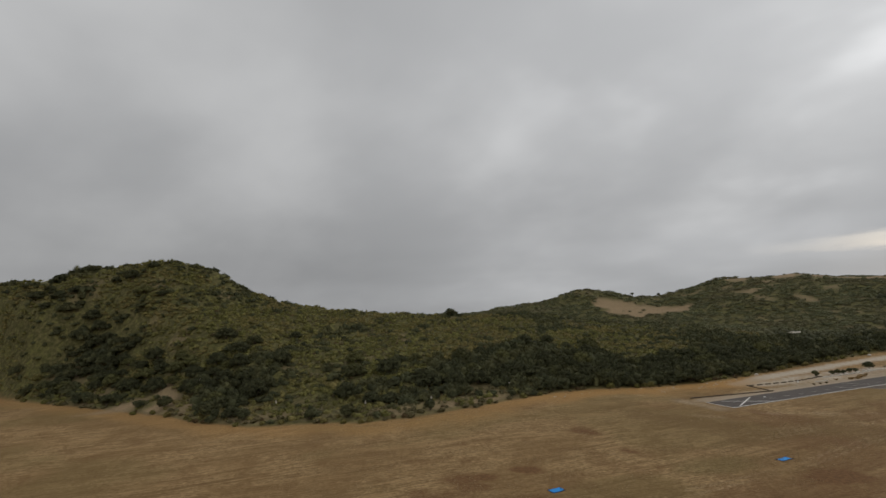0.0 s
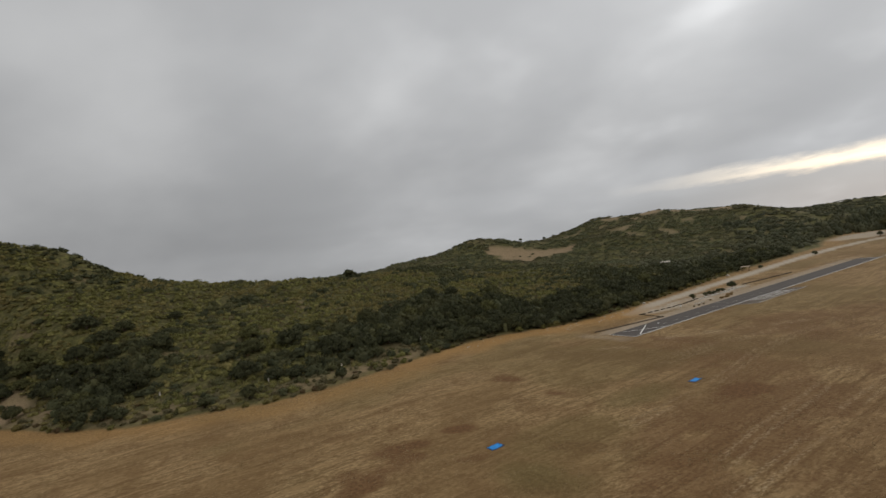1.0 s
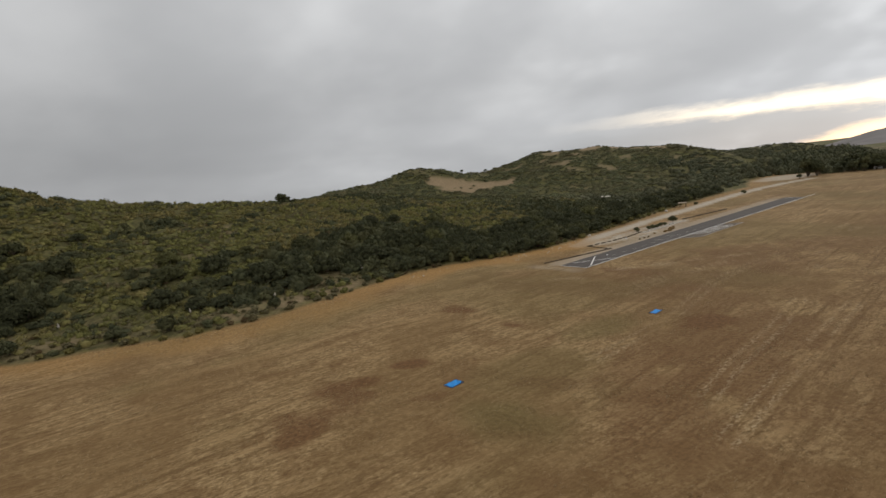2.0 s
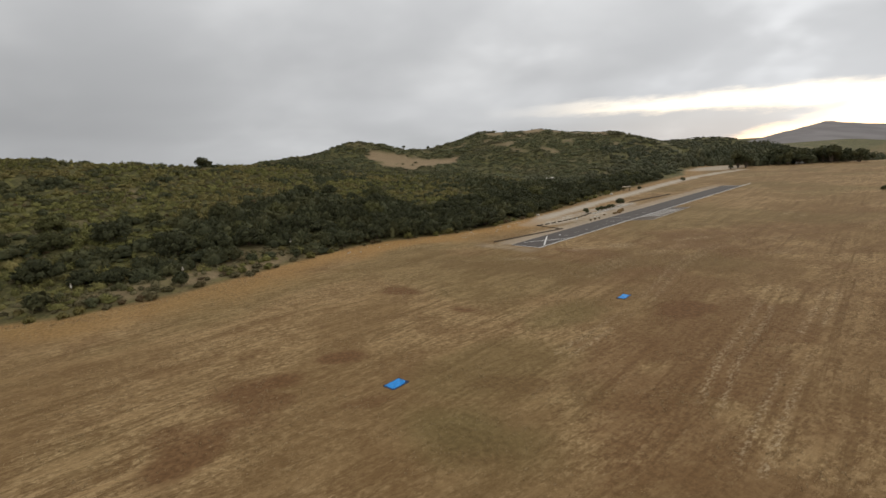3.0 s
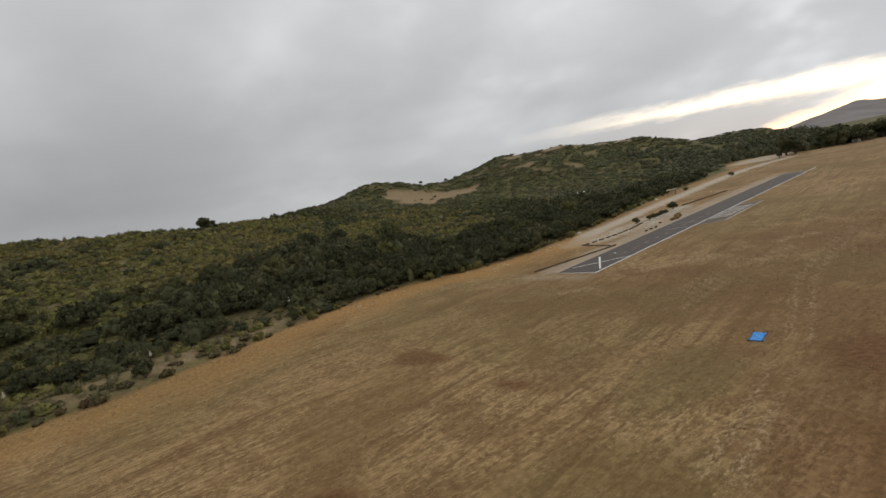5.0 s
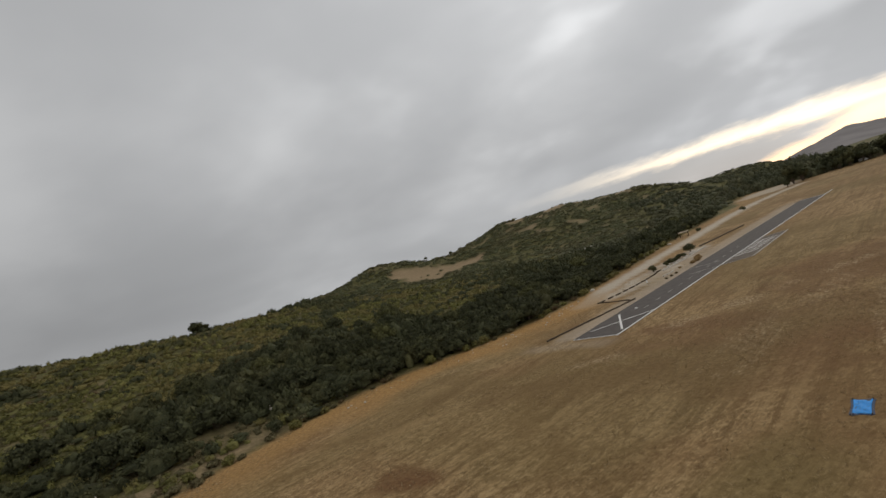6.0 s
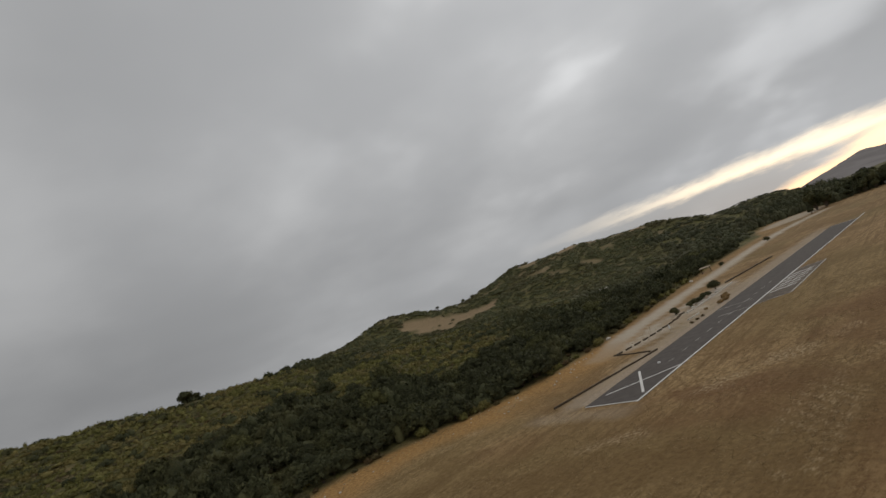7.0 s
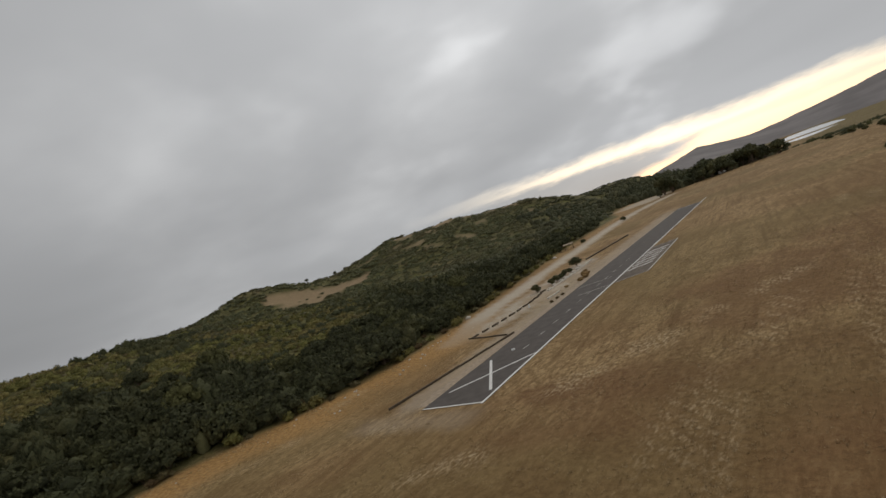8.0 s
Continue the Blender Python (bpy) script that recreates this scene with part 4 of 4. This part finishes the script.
# ---------------------------------------------------------------- brush on the hills
def dome_patterns(seed, count, lobes, leaves, parts=1, leaf=0.13):
    """Low-cost shrub shapes for mass planting: a few uneven lobes and loose sprays."""
    out = []
    rs = np.random.RandomState(seed)
    bm = bmesh.new()
    bmesh.ops.create_icosphere(bm, subdivisions=parts, radius=1.0)
    base = np.array([v.co[:] for v in bm.verts])
    full = np.array([[v.index for v in f.verts] for f in bm.faces])
    bm.free()
    keep = full[base[full].mean(1)[:, 2] > -0.3]
    used = np.unique(keep)
    renum = np.zeros(len(base), int)
    renum[used] = np.arange(len(used))
    base, tri = base[used], renum[keep]
    for _ in range(count):
        cos, tris, n, made = [], [], 0, []
        for k in range(lobes):
            r = rs.uniform(0.34, 0.60) if k else rs.uniform(0.55, 0.75)
            a, d = rs.uniform(0, 2 * np.pi), (rs.uniform(0.35, 0.85) if k else 0.0)
            flat = rs.uniform(0.75, 1.05)
            mid = np.array((np.cos(a) * d, np.sin(a) * d, rs.uniform(0.1, 0.3) + (0.0 if k else 0.1)))
            co = base * (r * rs.uniform(0.76, 1.06, (len(base), 1))) * (1, 1, flat) + mid
            co[:, 2] = np.maximum(co[:, 2], -0.05)
            made.append((mid, r, flat))
            cos.append(co)
            tris.append(tri + n)
            n += len(co)
        d = rs.normal(size=(leaves, 3))
        d[:, 2] = np.abs(d[:, 2]) + 0.1
        d /= np.linalg.norm(d, axis=1, keepdims=True)
        pick = rs.randint(0, lobes, leaves)
        mids, rr, fl = (np.array([m[k] for m in made])[pick] for k in range(3))
        c = mids + d * (rr * rs.uniform(0.86, 1.12, leaves))[:, None] * np.stack([np.ones(leaves), np.ones(leaves), fl], -1)
        a, b = rs.normal(size=(2, leaves, 3)) * leaf
        cos.append(np.stack([c - a * 0.5, c + a * 0.5, c + b + d * leaf], 1).reshape(-1, 3))
        tris.append(np.arange(leaves * 3).reshape(-1, 3) + n)
        out.append((np.concatenate(cos), np.concatenate(tris)))
    return out


def mass(name, xs, ys, wide, tall, patterns, mat, label, seed, category="brush"):
    """Many shrubs as one mesh."""
    rs = np.random.RandomState(seed)
    z = height(xs, ys)
    pick = rs.randint(0, len(patterns), len(xs))
    spin = rs.uniform(0, 2 * np.pi, len(xs))
    cos, tris, base = [], [], 0
    for k, (co, tri) in enumerate(patterns):
        sel = np.where(pick == k)[0]
        if not len(sel):
            continue
        c, s = np.cos(spin[sel])[:, None], np.sin(spin[sel])[:, None]
        x = (co[:, 0] * c - co[:, 1] * s) * wide[sel][:, None] + xs[sel][:, None]
        y = (co[:, 0] * s + co[:, 1] * c) * wide[sel][:, None] * 0.9 + ys[sel][:, None]
        zz = co[None, :, 2] * tall[sel][:, None] + z[sel][:, None] - 0.1
        cos.append(np.stack([x, y, zz], -1).reshape(-1, 3))
        tris.append((tri[None] + (np.arange(len(sel)) * len(co))[:, None, None] + base).reshape(-1, 3))
        base += len(sel) * len(co)
    me = make_mesh(name, np.concatenate(cos), np.concatenate(tris), mat)
    me.polygons.foreach_set("use_smooth", np.ones(len(me.polygons), bool))
    tagged(new(name, me), label, category, kind="stuff")


def scatter(n, x0, x1, y0, y1, seed):
    rs = np.random.RandomState(seed)
    return rs.uniform(x0, x1, n), rs.uniform(y0, y1, n), rs


def plant_hills():
    fine = dome_patterns(1, 10, 3, 40, 1, 0.12)
    leafy = dome_patterns(3, 12, 7, 300, 1, 0.10)
    low = dome_patterns(7, 16, 1, 34, 1, 0.15)
    medium = dome_patterns(5, 12, 3, 70, 1, 0.11)
    coarse = dome_patterns(2, 8, 2, 40, 1, 0.12)
    # the near hill: low chaparral, with darker stands of tall evergreen shrubs
    x, y, rs = scatter(72000, -420, -40, -440, 150, 4)
    inside, sand = beyond_edge(x, y), sand_amount(x, y)
    keep = (inside > 5) & (sand < 0.6) & (road_distance(x, y) > 6) & (along(RIDGES["near"], x, y)[0] < 165) & (inside < 175)
    stand = fractal(x, y, 38, 3)
    far_end = smooth(inside, 66, 42) * smooth(y, -88, -66)
    top = smooth(along(RIDGES["near"], x, y)[0], 12, 4)
    hollow = smooth(along([(-96, -122), (-128, -152), (-163, -183), (-205, -222)], x, y)[0], 20, 9)
    apart = 5 + 12 * smooth(np.abs(y + 64), 34, 22)
    foot = smooth(inside, 40, 18) * smooth(y, -78, -98) * smooth(y, -215, -195)
    dark = 1.5 * (stand - 0.5) + 0.8 * (fractal(x + 70, y, 13, 2) - 0.5) + 0.12 * far_end + 0.48 * hollow - 0.22 * foot + 0.22 * top + rs.uniform(-0.05, 0.05, len(x))
    tall = smooth(dark, 0.16, 0.42)
    luck = rs.rand(len(x))
    near = inside < 75
    big = keep & (inside > apart) & (dark > 0.20) & near & (luck < 0.07 + 0.06 * smooth(y, -100, -80))
    n = big.sum()
    mass("thicket", x[big], y[big], 2.2 + 3.2 * rs.rand(n) ** 1.3, (2.0 + 2.6 * rs.rand(n) ** 1.2) * (0.75 + 0.45 * tall[big]), leafy, M_THICKET, "dark evergreen thicket covering the hill's foot", 16)
    fill = keep & (inside > apart) & (dark > 0.17) & (luck > 0.10) & (luck < np.where(near, 0.27, 0.40))
    n = fill.sum()
    mass("oak_brush", x[fill], y[fill], 1.2 + 1.9 * rs.rand(n) ** 1.5, 1.1 + 1.7 * rs.rand(n) ** 1.4, medium, M_OAK, "dark evergreen shrubs on the near hill's slope", 5)
    pale = keep & ((dark <= 0.20) | (inside < apart) | ((y < -95) & (dark < 0.3) & (rs.rand(len(x)) < 0.4)))
    kind = rs.rand(len(x))
    thin = np.where(foot > 0.5, 0.45, 1.0)
    sage = pale & (kind < (0.54 + 0.22 * smooth(y, -90, -120)) * np.maximum(thin, smooth(inside, 20, 40))) & ~((inside < apart) & (kind > 0.16))
    n = sage.sum()
    mass("sage_brush", x[sage], y[sage], 1.1 + 1.9 * rs.rand(n) ** 1.8, 0.7 + 1.1 * rs.rand(n) ** 1.5, low, M_SAGE, "olive green low chaparral covering the near hill", 6)
    grey = pale & (((kind > 0.60) & (kind < 0.80)) | ((inside < apart) & (kind > 0.30) & (kind < 0.80)))
    n = grey.sum()
    mass("dry_brush", x[grey], y[grey], 0.8 + 1.0 * rs.rand(n), 0.5 + 0.6 * rs.rand(n), low, M_GREY, "grey-brown dry low brush on the near hill", 7)
    lone = pale & (kind > 0.955)
    n = lone.sum()
    mass("crest_brush", x[lone], y[lone], 1.4 + 1.9 * rs.rand(n) ** 1.5, 1.2 + 1.3 * rs.rand(n), medium, M_OAK, "scattered dark shrubs on the near hill", 8)
    rusty = pale & (kind > 0.80) & (kind < 0.82)
    n = rusty.sum()
    mass("rust_brush", x[rusty], y[rusty], 0.8 + 0.9 * rs.rand(n), 0.5 + 0.5 * rs.rand(n), fine, M_RUST, "reddish-brown dry shrubs on the near hill", 18)
    # the hills behind
    x, y, rs = scatter(25000, -470, -45, 40, 740, 9)
    inside, sand = beyond_edge(x, y), sand_amount(x, y)
    crest = np.minimum.reduce([along(RIDGES[k], x, y)[0] for k in ("middle", "spur", "right", "low")])
    keep = (inside > 7) & (sand < np.where(rs.rand(len(x)) < 0.05, 2.0, 0.4)) & (crest < 260) & (road_distance(x, y) > 6)
    stand = fractal(x + 90, y, 55, 3)
    foot = smooth(inside, 120, 30)
    dark = 0.8 * stand + 0.5 * foot + 0.6 * smooth(y, 440, 500) + rs.uniform(-0.025, 0.025, len(x)) > 0.80
    thick = keep & dark & (rs.rand(len(x)) < 0.45)
    n = thick.sum()
    mass("far_oak_brush", x[thick], y[thick], 2.4 + 3.6 * rs.rand(n) ** 1.6, (1.7 + 3.2 * rs.rand(n) ** 1.8) * (0.35 + 0.65 * smooth(crest[thick], 10, 90)), coarse, M_WOODS, "dark evergreen woods on the farther hills", 10)
    pale = keep & ~dark & (rs.rand(len(x)) < 0.85)
    n = pale.sum()
    mass("far_sage_brush", x[pale], y[pale], 2.0 + 3.2 * rs.rand(n) ** 1.6, 0.7 + 1.2 * rs.rand(n) ** 1.5, low, M_FAR, "grey-green chaparral on the farther hills", 11)
    # woods behind the far end of the field
    x, y, rs = scatter(2400, -150, 14, 325, 720, 14)
    keep = (y > 330 + 0.55 * (x + 40)) & (fractal(x, y, 60, 3) + 0.5 * smooth(x, 60, -60) > 0.62) & (height(x, y) < 9) & (np.hypot((x + 60) / 22, (y - 328) / 40) > 1)
    x, y = x[keep], y[keep]
    mass("far_woods", x, y, 2.6 + 2.6 * rs.rand(len(x)), 4.0 + 4.5 * rs.rand(len(x)), coarse, M_WOODS, "dark evergreen woods behind the far end of the field", 15, "woods")
    # thin brush past the trees, towards the lake
    x, y, rs = scatter(420, 10, 330, 380, 800, 12)
    more = rs.rand(2, 190)
    x, y = np.concatenate([x, 40 + 110 * more[0]]), np.concatenate([y, 300 + 190 * more[1]])
    mass("shore_brush", x, y, 1.2 + 2.6 * rs.rand(len(x)) ** 1.5, 0.9 + 2.2 * rs.rand(len(x)) ** 1.5, medium, M_OAK, "scattered dark shrubs between field and lake", 13)


plant_hills()


def grass_tufts():
    """Stubble and tufts left on the mown field, and the uncut golden fringe."""
    x, y, rs = scatter(64000, -52, 72, -112, 60, 20)
    clump = fractal(x, y, 5, 3)
    inside = beyond_edge(x, y)
    keep = (inside < 1.0) & (rs.rand(len(x)) < smooth(clump, 0.38, 0.66)) & ~((x > -13) & (x < 9) & (y > -1.5)) & (road_distance(x, y) > 4)
    x, y = x[keep], y[keep]
    fringe = smooth(inside[keep], -8, -2)
    n, blades = len(x), 4
    z = height(x, y)
    tall = (0.06 + 0.08 * rs.rand(n)) * (1 + 1.0 * fringe)
    a = rs.uniform(0, 2 * np.pi, (n, blades))
    out = rs.uniform(0.03, 0.16, (n, blades))
    px, py = x[:, None] + np.cos(a) * out, y[:, None] + np.sin(a) * out
    w = 0.035
    lean = 0.7 * tall[:, None] * rs.uniform(0.2, 1, (n, blades))
    h = tall[:, None] * rs.uniform(0.6, 1.1, (n, blades))
    zz = np.broadcast_to(z[:, None], px.shape)
    co = np.stack([np.stack([px - np.sin(a) * w, py + np.cos(a) * w, zz - 0.02], -1), np.stack([px + np.sin(a) * w, py - np.cos(a) * w, zz - 0.02], -1),
                   np.stack([px + np.cos(a) * lean, py + np.sin(a) * lean, zz + h], -1)], 2).reshape(-1, 3)
    me = make_mesh("grass", co, np.arange(len(co)).reshape(-1, 3), M_STRAW)
    tagged(new("grass", me), "dry straw stubble and tufts on the mown field", "grass", kind="stuff")


M_STRAW = leaf_material("dry_straw", (0.26, 0.185, 0.10), (0.50, 0.38, 0.22))
grass_tufts()


# ---------------------------------------------------------------- beside the runway
def timber(p, q, wide, tall, label, seed, group="edging timbers"):
    d = Vector((q[0] - p[0], q[1] - p[1], 0))
    ob = thing("edging_timber", p[0], p[1], 0, math.degrees(math.atan2(d.y, d.x)), label, "timber", group)
    n = max(1, round(d.length / 3.2))
    r2 = random.Random(seed)
    for k in range(n):
        a, b = d.length * k / n + 0.03, d.length * (k + 1) / n - 0.03
        s = r2.uniform(-0.05, 0.05)
        part("beam", box_mesh(a, b, s - wide / 2, s + wide / 2, -0.03, tall * r2.uniform(0.85, 1.1), 0.03), M_BOARD, ob)


timber((-14.6, 1.2), (-9.6, 27.2), 0.26, 0.28, "long dark weathered timber edging laid beside the runway", 1)
timber((-20.6, 29.6), (-10.8, 26.8), 0.22, 0.22, "dark weathered timber edging across the dirt strip", 2)
timber((-20.6, 94), (-16.8, 126), 0.4, 0.34, "dark weathered timber edging beside the dirt road", 3)
for k in range(11):
    s = k / 10
    x, y = -19.6 + 2.6 * math.sin(2.4 * s) - 1.0 * s, 30.4 + 29 * s
    ob = thing("sandbag_row", x, y, 0, 82 + 8 * math.sin(3 * k), "dark weathered log lying in a broken row beside the strip", "log", "logs")
    bm = bmesh.new()
    bmesh.ops.create_cone(bm, cap_ends=True, segments=10, radius1=0.20, radius2=0.17, depth=1.8, matrix=Matrix.Translation((0, 0, 0.15)) @ Matrix.Rotation(math.pi / 2, 4, "Y"))
    for v in bm.verts:
        v.co += Vector((0, 0.05 * math.sin(4 * v.co.x + k), 0.03 * math.cos(5 * v.co.x)))
    part("log", bm, M_BOARD, ob)
    ob.name = "log_edging"


def stone(x, y, size, seed, label="pale rounded boulder beside the dirt road", mat=None):
    r2 = random.Random(seed)
    bm = bmesh.new()
    bmesh.ops.create_icosphere(bm, subdivisions=2, radius=size)
    for v in bm.verts:
        v.co *= 1 + 0.22 * noise.noise(v.co * (1.3 / size) + Vector((seed, 0, 0)))
        v.co.z *= 0.62
    ob = part("boulder", bm, mat or M_STONE)
    ob.matrix_basis = pose(x, y, float(height(x, y)) + size * 0.3, 0, 0, r2.uniform(0, 360))
    return tagged(ob, label, "boulder", "boulders")


for k, (x, y, s) in enumerate(((-18.1, 64.2, 0.5), (-17.6, 67.5, 0.55), (-17.7, 70.2, 0.6), (-17.4, 73.4, 0.5), (-17.6, 76.0, 0.6), (-17.9, 79.5, 0.65), (-18.3, 82.6, 0.7), (-18.0, 61.2, 0.4), (-34.4, 50.2, 0.62), (-43.5, 124.0, 0.75))):
    stone(x, y, s, k)
for k, (x, y, s) in enumerate(((-108.0, 171.0, 2.6), (-112.5, 173.0, 2.1), (-106.0, 175.0, 1.6))):
    stone(x, y, s, 30 + k, "pale rock outcrop among the brush")


def shelter(x, y, turn):
    ob = thing("shade_shelter", x, y, float(height(x, y)), turn, "small grey-roofed open shade shelter beside the dirt road", "shelter")
    for sx in (-1.6, 1.6):
        for sy in (-1.1, 1.1):
            part("post", box_mesh(sx - 0.07, sx + 0.07, sy - 0.07, sy + 0.07, -0.05, 2.1, 0.01), M_BOARD, ob)
    part("roof", box_mesh(-2.0, 2.0, -1.5, 1.5, 2.1, 2.2, 0.02, Matrix.Rotation(radians(4), 4, "X")), M_GRAVEL, ob)
    part("bench", box_mesh(-1.3, 1.3, -0.25, 0.25, 0.42, 0.48, 0.01), M_BOARD, ob)
    for sx in (-1.1, 1.1):
        part("bench_leg", box_mesh(sx - 0.05, sx + 0.05, -0.2, 0.2, -0.05, 0.42), M_BOARD, ob)


shelter(-37.5 - 7, 142, 20)


def van(x, y, turn):
    ob = thing("van", x, y, float(height(x, y)), turn, "small white parked van before the row of trees", "van", "parked vans")
    bm = bmesh.new()
    side = [(-2.3, 0.35), (2.3, 0.35), (2.35, 1.0), (1.9, 1.1), (1.35, 1.85), (-2.2, 1.9), (-2.35, 1.2)]
    a = [bm.verts.new((px, -0.9, pz)) for px, pz in side]
    b = [bm.verts.new((px, 0.9, pz)) for px, pz in side]
    bm.faces.new(a[::-1])
    bm.faces.new(b)
    for k in range(len(side)):
        bm.faces.new((a[k], a[(k + 1) % len(side)], b[(k + 1) % len(side)], b[k]))
    bmesh.ops.recalc_face_normals(bm, faces=bm.faces[:])
    bmesh.ops.bevel(bm, geom=bm.edges[:], offset=0.06, segments=2, affect="EDGES")
    part("body", bm, M_WHITE, ob)
    for s in (-1, 1):
        part("side_window", box_mesh(-1.9, 1.2, s * 0.905 - 0.01, s * 0.905 + 0.01, 1.2, 1.65), M_DARK, ob)
        for wx in (-1.5, 1.5):
            bm = bmesh.new()
            bmesh.ops.create_cone(bm, cap_ends=True, segments=20, radius1=0.34, radius2=0.34, depth=0.22, matrix=Matrix.Translation((wx, s * 0.82, 0.34)) @ Matrix.Rotation(math.pi / 2, 4, "X"))
            wheel = part("wheel", bm, M_TYRE, ob)
            bm = bmesh.new()
            bmesh.ops.create_cone(bm, cap_ends=True, segments=16, radius1=0.2, radius2=0.17, depth=0.04, matrix=Matrix.Translation((wx, s * 0.95, 0.34)) @ Matrix.Rotation(-s * math.pi / 2, 4, "X"))
            part("hubcap", bm, M_WHITE, wheel, "pale metal hubcap")


van(-9, 346, 10)


def yucca(x, y, tall, seed):
    r2 = random.Random(seed)
    ob = thing("yucca", x, y, float(height(x, y)), r2.uniform(0, 360), "yucca with a tall stalk of pale dry flowers", "yucca", "yuccas")
    bm = bmesh.new()
    for k in range(26):
        a, e = r2.uniform(0, 6.28), r2.uniform(0.2, 1.2)
        d = Vector((math.cos(a) * math.cos(e), math.sin(a) * math.cos(e), math.sin(e))) * r2.uniform(0.5, 0.8)
        s = Vector((-d.y, d.x, 0)).normalized() * 0.035
        v = [bm.verts.new(q) for q in (-s, s, d)]
        bm.faces.new(v)
    part("rosette", bm, M_GREY, ob)
    bm = bmesh.new()
    bmesh.ops.create_cone(bm, cap_ends=True, segments=6, radius1=0.05, radius2=0.02, depth=tall, matrix=Matrix.Translation((0, 0, tall / 2)))
    stalk = part("stalk", bm, M_BARK, ob)
    lobes = [(0, 0, tall * (0.72 + 0.09 * k), 0.26 - 0.05 * k) for k in range(4)]
    co, faces = leaf_cloud(r2, lobes, 90, 0.12, 1.0)
    pl = new("plume", poly_mesh("plume", co, faces, M_STONE))
    pl.parent = stalk


for k, (x, y, h) in enumerate(((-56, -36, 2.4), (-49, -66, 2.2), (-52, -86, 2.6), (-68, -112, 3.0), (-110, -140, 3.0))):
    yucca(x, y, h, k)


# pale stones scattered in the golden strip
rnd = random.Random(9)
for k in range(34):
    y = rnd.uniform(-34, 40)
    x = edge_x(y) + rnd.uniform(1.0, 11.0)
    stone(x, y, rnd.uniform(0.10, 0.26), 60 + k, "small pale stone lying in the dry grass")


# ---------------------------------------------------------------- the pale kerb behind the pit shrubs
def kerb(points, label):
    ob = thing("stone_kerb", 0, 0, 0, 0, label, "kerb", "pit kerbs")
    r2 = random.Random(17)
    for p, q in zip(points, points[1:]):
        d = Vector((q[0] - p[0], q[1] - p[1], 0))
        n = max(1, round(d.length / 1.5))
        for k in range(n):
            m = Matrix.Translation((p[0] + d.x * (k + 0.5) / n, p[1] + d.y * (k + 0.5) / n, 0)) @ Matrix.Rotation(math.atan2(d.y, d.x) + r2.uniform(-0.06, 0.06), 4, "Z")
            half = d.length / n / 2 - 0.05
            part("block", box_mesh(-half, half, -0.2, 0.2, -0.05, r2.uniform(0.22, 0.34), 0.04, m), M_STONE, ob)


kerb([(-17.2, 58.5), (-16.9, 66.0), (-16.7, 75.0), (-17.1, 84.0), (-17.6, 90.5)], "low row of pale concrete blocks before the pit shrubs")
kerb([(-13.0, 49.0), (-12.4, 54.0)], "short row of pale blocks beside the strip")


# ---------------------------------------------------------------- small marks beside and on the runway
def marker_block(x, y, turn, size, tall):
    ob = part("marker_block", box_mesh(-size, size, -size * 0.6, size * 0.6, 0.0, tall, 0.03), M_WHITE)
    ob.matrix_basis = pose(x, y, 0.04, 0, 0, turn)
    tagged(ob, "small white marker block standing on the ground by the runway", "marker", "marker blocks")


marker_block(-4.4, 17.2, 20, 0.24, 0.22)
marker_block(-15.2, 44.6, 60, 0.16, 0.7)
